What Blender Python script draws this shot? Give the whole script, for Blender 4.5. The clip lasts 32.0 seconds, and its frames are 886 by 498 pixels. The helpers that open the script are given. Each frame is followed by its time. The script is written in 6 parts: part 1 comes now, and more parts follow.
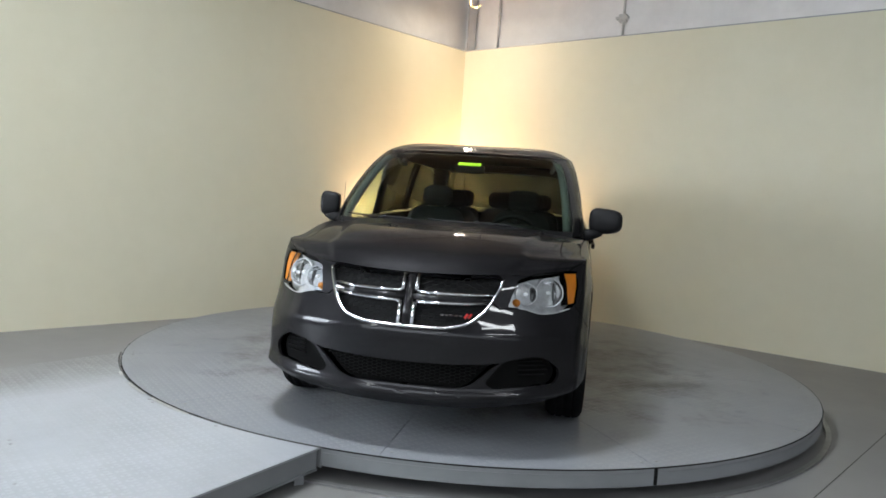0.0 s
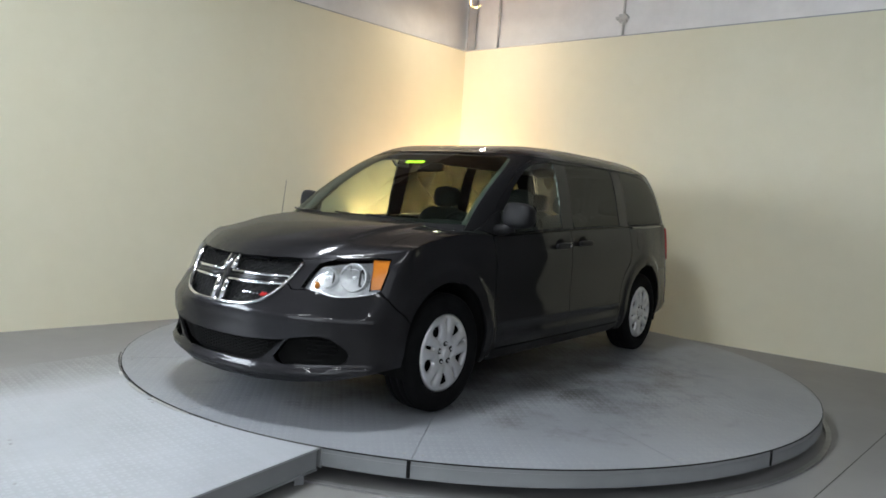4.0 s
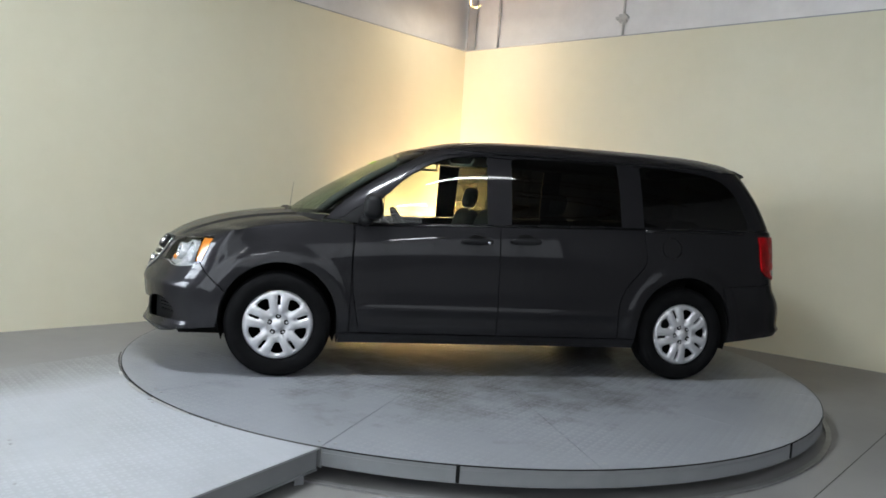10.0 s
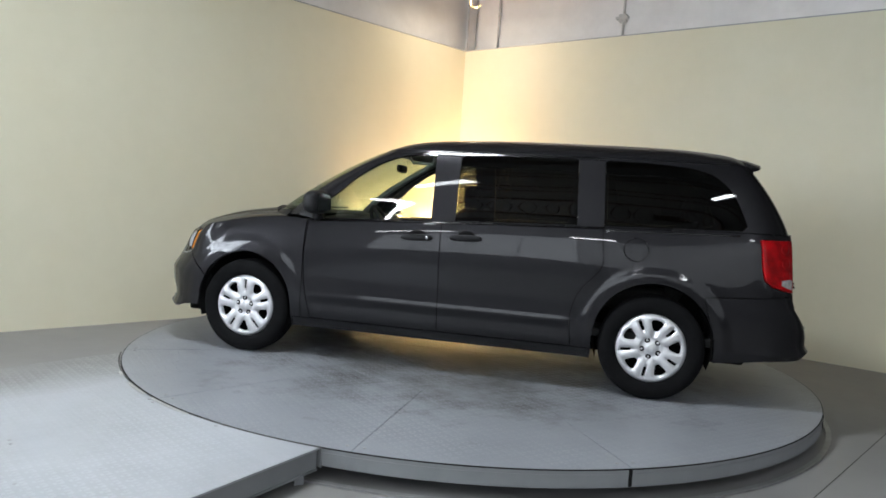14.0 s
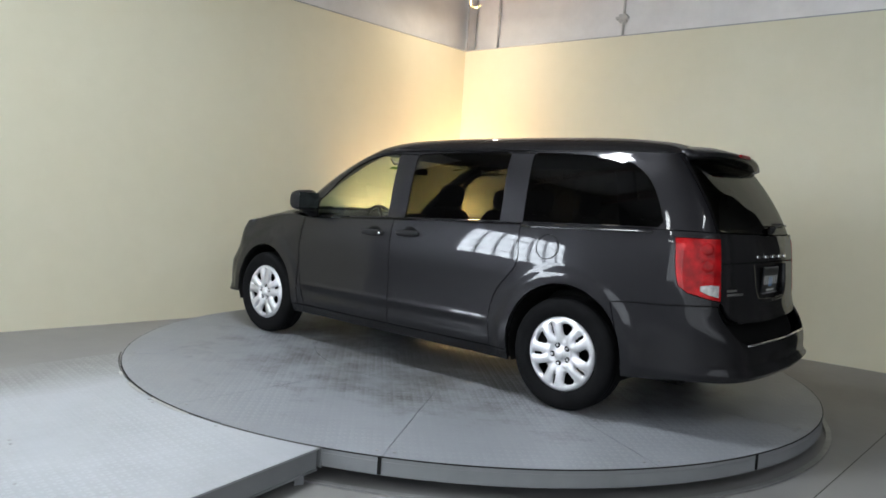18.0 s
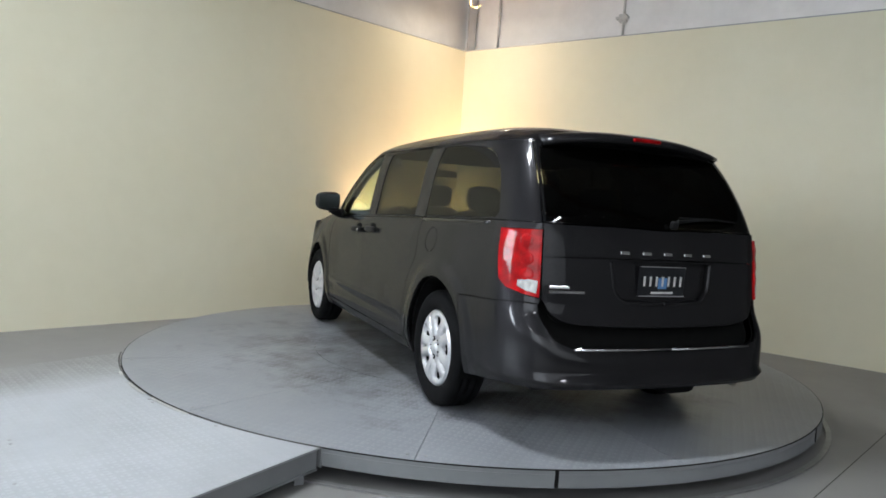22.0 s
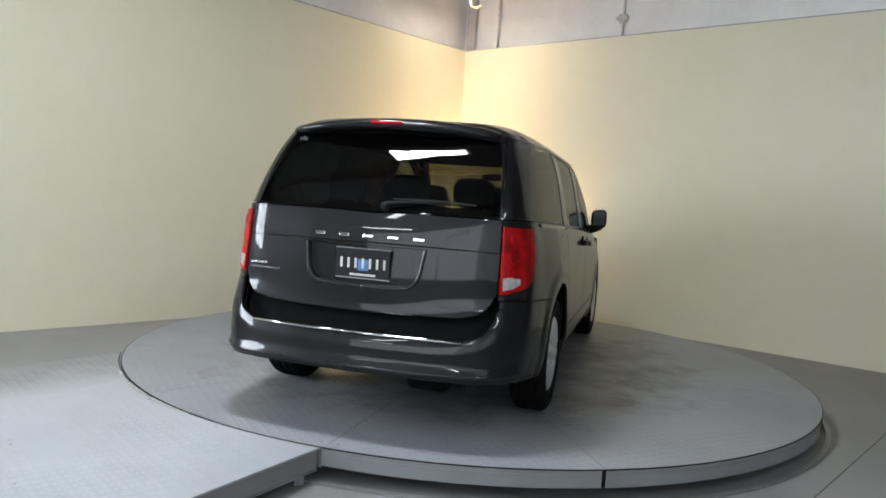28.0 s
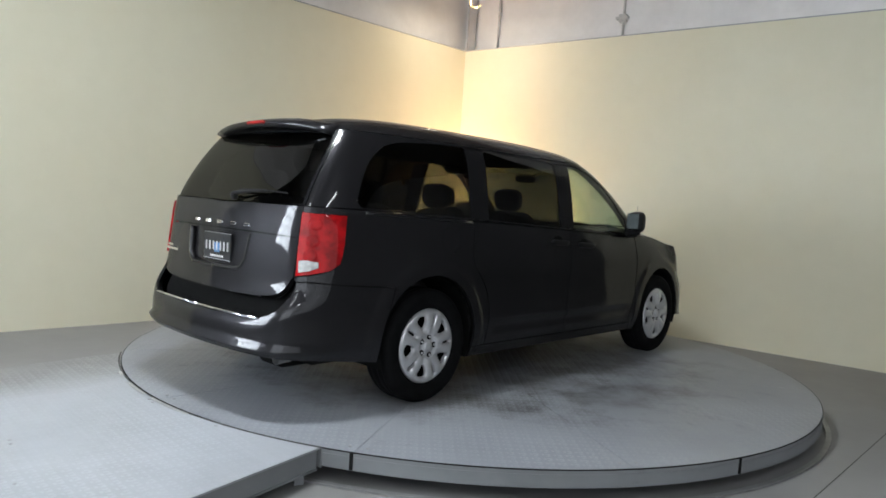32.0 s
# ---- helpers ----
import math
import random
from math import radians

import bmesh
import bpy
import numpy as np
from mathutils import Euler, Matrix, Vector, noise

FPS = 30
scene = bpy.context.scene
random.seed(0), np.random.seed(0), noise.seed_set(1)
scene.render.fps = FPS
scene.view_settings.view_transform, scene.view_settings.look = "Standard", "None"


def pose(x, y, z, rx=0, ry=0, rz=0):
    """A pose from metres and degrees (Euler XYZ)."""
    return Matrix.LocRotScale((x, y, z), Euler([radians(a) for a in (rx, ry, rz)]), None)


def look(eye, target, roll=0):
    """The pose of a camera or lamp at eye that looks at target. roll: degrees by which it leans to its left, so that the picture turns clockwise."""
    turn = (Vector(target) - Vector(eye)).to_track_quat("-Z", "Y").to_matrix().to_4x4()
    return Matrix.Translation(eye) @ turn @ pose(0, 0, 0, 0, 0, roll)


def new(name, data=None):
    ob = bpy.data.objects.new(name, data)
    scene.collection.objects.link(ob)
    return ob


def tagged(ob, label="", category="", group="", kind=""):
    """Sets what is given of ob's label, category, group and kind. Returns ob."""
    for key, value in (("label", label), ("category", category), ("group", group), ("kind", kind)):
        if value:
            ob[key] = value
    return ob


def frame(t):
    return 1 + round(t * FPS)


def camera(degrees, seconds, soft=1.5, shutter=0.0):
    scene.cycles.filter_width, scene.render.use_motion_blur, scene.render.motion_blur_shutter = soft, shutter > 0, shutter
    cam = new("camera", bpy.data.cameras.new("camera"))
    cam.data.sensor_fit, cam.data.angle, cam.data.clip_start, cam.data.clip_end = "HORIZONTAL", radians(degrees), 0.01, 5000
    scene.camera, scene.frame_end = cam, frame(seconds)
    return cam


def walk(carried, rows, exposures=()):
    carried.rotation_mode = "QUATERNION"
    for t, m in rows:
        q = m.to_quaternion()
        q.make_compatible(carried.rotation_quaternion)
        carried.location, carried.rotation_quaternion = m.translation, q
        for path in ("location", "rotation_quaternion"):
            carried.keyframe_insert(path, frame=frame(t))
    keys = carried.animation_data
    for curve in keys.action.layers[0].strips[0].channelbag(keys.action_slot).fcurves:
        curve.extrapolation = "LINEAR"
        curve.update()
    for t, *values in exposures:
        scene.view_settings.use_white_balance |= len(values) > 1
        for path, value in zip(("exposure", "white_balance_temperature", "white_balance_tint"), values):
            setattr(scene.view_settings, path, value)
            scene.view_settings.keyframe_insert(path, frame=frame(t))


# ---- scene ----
# ------------------------------------------------------------- camera
cam = camera(62.9, 32.0, soft=1.7)
EYE = (0.0, -6.197, 1.266)
PITCH, YAW = radians(-3.64), radians(-2.47)
AIM = (EYE[0] + math.sin(YAW) * math.cos(PITCH), EYE[1] + math.cos(YAW) * math.cos(PITCH), EYE[2] + math.sin(PITCH))
walk(cam, [(0.0, look(EYE, AIM, 3.79)), (32.0, look(EYE, AIM, 3.79))])

# ------------------------------------------------------------- plan
FLOOR = -0.17                      # the hall's floor; the turntable's top is z = 0
CORNER = (-0.33, 4.72)
DL, DR = (-0.648, -0.762), (0.8045, -0.594)      # ways along the two cream walls
NL, NR = (0.762, -0.648), (-0.594, -0.8045)      # into the room
WALL_H = 3.52
TABLE_R = 2.735
TURN0, TURN = -97.62, -6.648       # degrees at 0 s, degrees a second


def on_left(s, d=0.0, z=0.0):
    return Vector((CORNER[0] + DL[0] * s + NL[0] * d, CORNER[1] + DL[1] * s + NL[1] * d, z))


def on_right(s, d=0.0, z=0.0):
    return Vector((CORNER[0] + DR[0] * s + NR[0] * d, CORNER[1] + DR[1] * s + NR[1] * d, z))


# ------------------------------------------------------------- light
world = bpy.data.worlds.new("world")
scene.world = world
world.use_nodes = True
wbg = world.node_tree.nodes["Background"]
wbg.inputs["Color"].default_value = (0.75, 0.85, 1.0, 1)
wbg.inputs["Strength"].default_value = 0.3
scene.view_settings.exposure = 0.72


def area_lamp(name, m, sx, sy, watts, colour, spread=180):
    la = bpy.data.lights.new(name, "AREA")
    la.shape, la.size, la.size_y, la.energy, la.color = "RECTANGLE", sx, sy, watts, colour
    la.spread = radians(spread)
    ob = new(name, la)
    ob.matrix_world = m
    return ob


def spot_lamp(name, m, watts, colour, cone, blend, size):
    la = bpy.data.lights.new(name, "SPOT")
    la.energy, la.color, la.spot_size, la.spot_blend, la.shadow_soft_size = watts, colour, radians(cone), blend, size
    ob = new(name, la)
    ob.matrix_world = m
    return ob


WIN_Y, WIN_Z = (-5.1, -2.75), (1.30, 3.5)
WINDOW_GLOW = 20.0
TUBE_GLOW, TUBE_W, FLOOD_W, PANEL_W = 9.0, 28, 100, 85
FILL_GLOW = 0.55


# ------------------------------------------------------------- materials
class Nodes:
    def __init__(self, name):
        self.mat = bpy.data.materials.new(name)
        self.mat.use_nodes = True
        self.nt = self.mat.node_tree
        self.bsdf = self.nt.nodes["Principled BSDF"]
        self.out = self.nt.nodes["Material Output"]

    def node(self, kind, **props):
        n = self.nt.nodes.new(kind)
        for k, v in props.items():
            if k == "operation":
                n.operation = v
            elif k == "bands_direction":
                n.bands_direction = v
            elif k == "blend_type":
                n.blend_type = v
            elif k == "data_type":
                n.data_type = v
        return n

    def link(self, a, b):
        self.nt.links.new(a, b)

    def coords(self, which="Object"):
        return self.node("ShaderNodeTexCoord").outputs[which]

    def noise(self, scale, detail=4, vec=None, rough=0.55):
        n = self.node("ShaderNodeTexNoise")
        n.inputs["Scale"].default_value, n.inputs["Detail"].default_value = scale, detail
        n.inputs["Roughness"].default_value = rough
        if vec is not None:
            self.link(vec, n.inputs["Vector"])
        return n.outputs["Fac"]

    def ramp(self, fac, stops):
        r = self.node("ShaderNodeValToRGB")
        e = r.color_ramp.elements
        e[0].position, e[1].position = stops[0][0], stops[-1][0]
        e[0].color, e[1].color = (*stops[0][1], 1), (*stops[-1][1], 1)
        for p, c in stops[1:-1]:
            e.new(p).color = (*c, 1)
        self.link(fac, r.inputs["Fac"])
        return r.outputs["Color"]

    def math(self, op, a, b=0.0):
        m = self.node("ShaderNodeMath", operation=op)
        for i, v in enumerate((a, b)):
            if isinstance(v, (int, float)):
                m.inputs[i].default_value = v
            else:
                self.link(v, m.inputs[i])
        return m.outputs[0]

    def mixc(self, fac, a, b, mode="MIX"):
        m = self.node("ShaderNodeMixRGB", blend_type=mode)
        for i, v in enumerate((fac, a, b)):
            if isinstance(v, (int, float)):
                m.inputs[i].default_value = v
            elif isinstance(v, tuple):
                m.inputs[i].default_value = (*v, 1)
            else:
                self.link(v, m.inputs[i])
        return m.outputs[0]

    def bump(self, height, strength, dist):
        b = self.node("ShaderNodeBump")
        b.inputs["Strength"].default_value, b.inputs["Distance"].default_value = strength, dist
        self.link(height, b.inputs["Height"])
        self.link(b.outputs[0], self.bsdf.inputs["Normal"])

    def set(self, **kw):
        names = {"color": "Base Color", "rough": "Roughness", "metal": "Metallic", "coat": "Coat Weight",
                 "coat_rough": "Coat Roughness", "spec": "Specular IOR Level", "trans": "Transmission Weight",
                 "glow": "Emission Color", "power": "Emission Strength"}
        for k, v in kw.items():
            s = self.bsdf.inputs[names[k]]
            if isinstance(v, (int, float)):
                s.default_value = v
            elif isinstance(v, tuple):
                s.default_value = (*v, 1)
            else:
                self.link(v, s)
        return self


def plain(name, colour, rough=0.5, metal=0.0, coat=0.0, var=0.12, scale=14.0, bump=0.0, bscale=220.0, spec=0.5):
    """A surface with gentle mottling and, where asked, fine grain."""
    n = Nodes(name)
    f = n.noise(scale, 5, n.coords())
    lo = tuple(c * (1 - var) for c in colour)
    hi = tuple(min(1, c * (1 + var)) for c in colour)
    n.set(color=n.ramp(f, [(0.3, lo), (0.7, hi)]), metal=metal, coat=coat, spec=spec)
    g = n.noise(scale * 4, 4, n.coords())
    n.set(rough=n.math("ADD", n.math("MULTIPLY", g, 0.16), rough - 0.08))
    if bump:
        n.bump(n.noise(bscale, 3, n.coords()), bump, 0.002)
    return n.mat


def car_paint():
    n = Nodes("granite_grey_paint")
    fl = n.node("ShaderNodeTexVoronoi")
    fl.inputs["Scale"].default_value = 900
    n.link(n.coords(), fl.inputs["Vector"])
    dirt = n.noise(2.2, 5, n.coords())
    n.set(color=n.mixc(0.4, (0.0150, 0.0148, 0.0166), n.ramp(fl.outputs["Distance"], [(0.0, (0.100, 0.097, 0.104)), (0.7, (0.006, 0.006, 0.0068))])),
          metal=0.6, rough=n.math("ADD", n.math("MULTIPLY", dirt, 0.08), 0.34), coat=0.62, coat_rough=0.035, spec=0.2)
    n.bsdf.inputs["Coat IOR"].default_value = 1.44
    n.bsdf.inputs["Specular Tint"].default_value = (0.12, 0.12, 0.13, 1)
    return n.mat


def pane(name, tint, gloss=0.065):
    """Thin glass: lets light through with a tint and mirrors by its angle."""
    n = Nodes(name)
    n.nt.nodes.remove(n.bsdf)
    tr, gl, mx = n.node("ShaderNodeBsdfTransparent"), n.node("ShaderNodeBsdfGlossy"), n.node("ShaderNodeMixShader")
    lw = n.node("ShaderNodeLayerWeight")
    lw.inputs["Blend"].default_value = 0.5
    tr.inputs["Color"].default_value = (*tint, 1)
    gl.inputs["Roughness"].default_value = 0.01
    n.link(n.math("ADD", n.math("MULTIPLY", n.math("POWER", lw.outputs["Facing"], 5.0), 0.42), gloss), mx.inputs[0])
    n.link(tr.outputs[0], mx.inputs[1])
    n.link(gl.outputs[0], mx.inputs[2])
    n.link(mx.outputs[0], n.out.inputs["Surface"])
    return n.mat


def cream_wall():
    n = Nodes("cream_painted_wallboard")
    big = n.noise(0.55, 5, n.coords(), 0.6)
    mid = n.noise(5.0, 5, n.coords())
    c = n.mixc(0.4, n.ramp(big, [(0.3, (0.70, 0.66, 0.50)), (0.72, (0.765, 0.725, 0.57))]),
               n.ramp(mid, [(0.3, (0.70, 0.66, 0.505)), (0.7, (0.75, 0.71, 0.555))]))
    n.set(color=c, rough=0.55)
    n.bump(n.math("ADD", n.math("MULTIPLY", big, 4.0), n.noise(160, 3, n.coords())), 0.06, 0.004)
    return n.mat


def upper_wall():
    n = Nodes("scuffed_white_upper_wall")
    f = n.noise(1.3, 6, n.coords(), 0.65)
    n.set(color=n.ramp(f, [(0.3, (0.72, 0.69, 0.67)), (0.7, (0.87, 0.84, 0.82))]), rough=0.6)
    n.bump(n.noise(40, 4, n.coords()), 0.12, 0.004)
    return n.mat


def steel_deck(name, lugs=True, lug=0.044, lug_light=0.6, dirt=1.0, shaded=None, base=(0.25, 0.262, 0.285)):
    """Grey-painted steel; tread lugs show in relief, rubbed down in patches, with oily stains, painted shade and
    lightened lug tops.
    """
    n = Nodes(name)
    co = n.coords()
    big = n.noise(0.9, 6, co, 0.62)
    mid = n.noise(6.0, 6, co, 0.6)
    # foot and tyre dirt, with the van's shade painted in towards the middle
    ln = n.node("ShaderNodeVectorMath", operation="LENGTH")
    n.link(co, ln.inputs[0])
    stain_shade = n.math("ADD", n.noise(2.4, 8, co, 0.68), n.math("MULTIPLY", n.math("SUBTRACT", 1.75, ln.outputs["Value"]), 0.20))
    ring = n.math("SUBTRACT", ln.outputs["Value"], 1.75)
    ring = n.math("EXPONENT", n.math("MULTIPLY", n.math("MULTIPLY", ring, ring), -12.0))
    stain_shade = n.math("ADD", stain_shade, n.math("MULTIPLY", ring, 0.05))
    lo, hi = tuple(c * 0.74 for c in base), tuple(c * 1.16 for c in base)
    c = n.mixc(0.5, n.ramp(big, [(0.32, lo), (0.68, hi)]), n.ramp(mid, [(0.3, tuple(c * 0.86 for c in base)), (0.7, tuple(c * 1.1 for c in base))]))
    c = n.mixc(n.ramp(stain_shade, [(0.46, (0, 0, 0)), (0.57, (0.34 * dirt,) * 3), (0.70, (0.85 * dirt,) * 3)]), c, (0.048, 0.044, 0.040))
    if shaded:
        # grey painted in beyond a line, standing for shade on the far side
        dot = n.node("ShaderNodeVectorMath", operation="DOT_PRODUCT")
        n.link(co, dot.inputs[0])
        dot.inputs[1].default_value = (*shaded[0], 0)
        far = n.math("ADD", n.math("SUBTRACT", dot.outputs["Value"], shaded[1]), n.math("MULTIPLY", n.math("SUBTRACT", big, 0.5), 1.1))
        c = n.mixc(n.ramp(far, [(0.0, (0, 0, 0)), (0.45, (0.92, 0.92, 0.92))]), c, (0.20, 0.198, 0.198))
    n.set(color=c, metal=0.0, rough=n.math("ADD", n.math("MULTIPLY", mid, 0.28), 0.27))
    if lugs:
        sep = n.node("ShaderNodeSeparateXYZ")
        n.link(co, sep.inputs[0])
        x, y = sep.outputs[0], sep.outputs[1]
        k = 2 * math.pi / lug
        a = n.math("MULTIPLY", n.math("ADD", x, y), k)
        b = n.math("MULTIPLY", n.math("SUBTRACT", x, y), k)
        h1 = n.math("MULTIPLY", n.math("GREATER_THAN", n.math("SINE", a), 0.30), n.math("GREATER_THAN", n.math("COSINE", n.math("MULTIPLY", b, 0.5)), 0.45))
        h2 = n.math("MULTIPLY", n.math("GREATER_THAN", n.math("SINE", b), 0.30), n.math("LESS_THAN", n.math("COSINE", n.math("MULTIPLY", a, 0.5)), -0.45))
        wear = n.ramp(n.noise(0.8, 4, co), [(0.40, (0.12, 0.12, 0.12)), (0.62, (1, 1, 1))])
        h = n.math("ADD", n.math("MULTIPLY", n.math("MAXIMUM", h1, h2), wear), n.math("MULTIPLY", mid, 0.3))
        n.bump(h, 1.0, 0.004)
        # in worn patches lug tops are painted lighter, as if catching light
        n.set(color=n.mixc(n.math("MULTIPLY", n.math("MULTIPLY", n.math("MAXIMUM", h1, h2), wear), lug_light), c, tuple(min(1, v * 1.4) for v in base)))
    else:
        n.bump(mid, 0.15, 0.003)
    return n.mat


def floor_paint():
    n = Nodes("grey_sealed_concrete")
    co = n.coords()
    big, mid = n.noise(0.6, 6, co, 0.6), n.noise(7, 6, co, 0.65)
    c = n.mixc(0.4, n.ramp(big, [(0.3, (0.195, 0.191, 0.188)), (0.7, (0.285, 0.281, 0.278))]), n.ramp(mid, [(0.3, (0.195, 0.191, 0.188)), (0.7, (0.272, 0.268, 0.265))]))
    n.set(color=c, rough=n.math("ADD", n.math("MULTIPLY", mid, 0.3), 0.35))
    n.bump(mid, 0.1, 0.003)
    return n.mat


def ribbed_lens(name, colour):
    """Moulded lamp plastic: fine ribs and deeper patches behind a clear face."""
    n = Nodes(name)
    co = n.coords()
    w = n.node("ShaderNodeTexWave", bands_direction="Z")
    w.inputs["Scale"].default_value, w.inputs["Distortion"].default_value = 60.0, 0.4
    n.link(co, w.inputs["Vector"])
    deep = n.noise(13.0, 2, co)
    c = n.ramp(deep, [(0.38, tuple(v * 0.45 for v in colour)), (0.62, colour)])
    c = n.mixc(n.math("MULTIPLY", w.outputs["Fac"], 0.12), c, tuple(min(1, v * 1.7) for v in colour))
    n.set(color=c, rough=0.35, coat=0.4, coat_rough=0.04, spec=0.1)
    n.bump(n.math("ADD", w.outputs["Fac"], n.noise(22.0, 2, co)), 0.22, 0.006)
    return n.mat


def glow(name, colour, power):
    n = Nodes(name)
    n.set(color=(0.8, 0.8, 0.8), glow=colour, power=power)
    return n.mat


PAINT = car_paint()
BLACK = plain("black_textured_plastic", (0.010, 0.010, 0.011), 0.55, var=0.2, bump=0.15, spec=0.2)
GLOSS_BLACK = plain("gloss_black_trim", (0.006, 0.006, 0.007), 0.2, coat=0.25, spec=0.4)
LINER = plain("dark_underbody", (0.006, 0.006, 0.006), 0.9, spec=0.1)
CHROME = plain("bright_chrome", (0.80, 0.80, 0.82), 0.12, metal=1.0, var=0.03)
SILVER = plain("silver_painted_wheel_cover", (0.62, 0.62, 0.64), 0.34, metal=0.55, var=0.05, coat=0.3)
RUBBER = plain("worn_tyre_rubber", (0.006, 0.006, 0.0065), 0.85, var=0.25, bump=0.3, spec=0.08)
CLEAR = pane("clear_green_glass", (0.70, 0.77, 0.69), 0.075)
SCREEN = pane("laminated_windscreen_glass", (0.48, 0.57, 0.50), 0.09)
TINT = pane("dark_privacy_glass", (0.042, 0.044, 0.037))
LAMP_COVER = pane("clear_lamp_cover", (0.96, 0.97, 0.98))
CLOTH = plain("charcoal_seat_cloth", (0.014, 0.0135, 0.0135), 0.85, var=0.3, bump=0.4)
TRIM_DARK = plain("charcoal_cabin_plastic", (0.014, 0.014, 0.0145), 0.6, bump=0.2)
TRIM_LIGHT = plain("pale_grey_cabin_trim", (0.36, 0.36, 0.34), 0.7)
POST_TRIM = plain("grey_post_trim", (0.16, 0.165, 0.165), 0.7)
AMBER = plain("amber_lamp_plastic", (0.62, 0.20, 0.02), 0.22, coat=0.6, var=0.1)
RED = ribbed_lens("red_lamp_plastic", (0.46, 0.003, 0.006))
FROST = plain("white_ribbed_lens", (0.50, 0.49, 0.48), 0.25, coat=0.6, var=0.3, scale=40)
REFLECTOR = plain("silvered_reflector", (0.84, 0.85, 0.87), 0.15, metal=0.9, var=0.25, scale=40)
LAMP_BODY = plain("silver_lamp_housing", (0.66, 0.67, 0.68), 0.22, metal=0.45, coat=0.5, var=0.2, scale=25)
GLARE = plain("lamp_bulb_glass", (0.9, 0.92, 0.95), 0.1, coat=0.5)
PLATE_BLACK = plain("black_plate_face", (0.012, 0.013, 0.016), 0.3)
WHITE = plain("white_print", (0.62, 0.62, 0.61), 0.5)
BLUE = plain("blue_print", (0.10, 0.24, 0.50), 0.4)
MESH = plain("matt_black_mesh", (0.008, 0.008, 0.008), 0.7, spec=0.15)
AMBER_CORD = plain("yellow_cord", (0.70, 0.48, 0.08), 0.5)
MIRROR = plain("door_mirror_glass", (0.13, 0.15, 0.15), 0.09, metal=1.0, var=0.02)
BADGE_RED = plain("red_badge_enamel", (0.55, 0.02, 0.02), 0.3)
STICKER = plain("lime_green_sticker", (0.35, 0.72, 0.02), 0.6)
CREAM = cream_wall()
UPPER = upper_wall()
# where the deck's painted shade begins
SHADE_AT = 0.78                     # metres along the deck's cross way
DECK = steel_deck("tread_plate_deck", lug_light=0.32, dirt=0.35, shaded=((-0.823, 0.567), SHADE_AT), base=(0.385, 0.402, 0.43))
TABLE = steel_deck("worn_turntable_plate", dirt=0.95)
RIM = steel_deck("painted_rim_steel", lugs=False, base=(0.235, 0.243, 0.255))
FLOORM = floor_paint()
GALV = plain("galvanised_conduit", (0.34, 0.34, 0.34), 0.45, metal=0.7)
HALOGEN = glow("halogen_glow", (1.0, 0.72, 0.36), 40.0)
FILL_BRIGHT = glow("bright_fill_panel", (0.84, 0.92, 1.0), 1.9)
FILL_SOFT = glow("soft_fill_panel", (0.86, 0.93, 1.0), FILL_GLOW)
GREY_PAINT = plain("grey_column_paint", (0.33, 0.33, 0.34), 0.6)
PALE_STEEL = plain("pale_painted_conduit", (0.50, 0.49, 0.47), 0.55)
COLUMN = plain("grey_steel_column_paint", (0.36, 0.355, 0.36), 0.6, scale=5)
SEAM = plain("dirty_black_gap", (0.012, 0.012, 0.012), 0.9, spec=0.1)
BARE = plain("rubbed_bare_steel", (0.50, 0.50, 0.49), 0.35, metal=0.6, scale=30)
JOIST = plain("red_oxide_joist", (0.085, 0.050, 0.042), 0.7, scale=4)
CUT = plain("dusty_floor_cut", (0.085, 0.083, 0.080), 0.9)
CEILM = plain("grey_ceiling_sheet", (0.10, 0.10, 0.098), 0.8, scale=2)
HALLGREY = plain("pale_grey_hall_wall", (0.24, 0.235, 0.23), 0.8, scale=2)
DARKROOM = plain("grey_hall_wall", (0.10, 0.098, 0.098), 0.8, scale=2)


# ------------------------------------------------------------- mesh helpers
def part(name, bm, material, parent=None, label="", smooth=False):
    me = bpy.data.meshes.new(name)
    bm.to_mesh(me)
    bm.free()
    me.materials.append(material)
    if smooth:
        me.shade_smooth()
    ob = new(name, me)
    ob.parent = parent
    if label:
        tagged(ob, label=label)
    return ob


def add_box(bm, size, at=(0, 0, 0), rot=(0, 0, 0), bevel=0.0, seg=2):
    m = pose(*at, *rot) @ Matrix.Diagonal((*size, 1))
    r = bmesh.ops.create_cube(bm, size=1.0, matrix=m)
    if bevel:
        es = {e for v in r["verts"] for e in v.link_edges}
        bmesh.ops.bevel(bm, geom=list(es), offset=bevel, segments=seg, profile=0.5, affect="EDGES")


def box_bm(size, at=(0, 0, 0), rot=(0, 0, 0), bevel=0.0, seg=2):
    bm = bmesh.new()
    add_box(bm, size, at, rot, bevel, seg)
    return bm


def lathe(bm, prof, m=Matrix(), seg=48):
    """Turn a profile of (radius, height) round z, then place it by m."""
    rings = []
    for r, z in prof:
        if r < 1e-6:
            rings.append([bm.verts.new(m @ Vector((0, 0, z)))])
        else:
            rings.append([bm.verts.new(m @ Vector((r * math.cos(2 * math.pi * i / seg), r * math.sin(2 * math.pi * i / seg), z))) for i in range(seg)])
    for A, B in zip(rings, rings[1:]):
        for i in range(seg):
            j = (i + 1) % seg
            vs = [A[i % len(A)], A[j % len(A)], B[j % len(B)], B[i % len(B)]]
            vs = list(dict.fromkeys(vs))
            if len(vs) > 2:
                bm.faces.new(vs)
    return bm


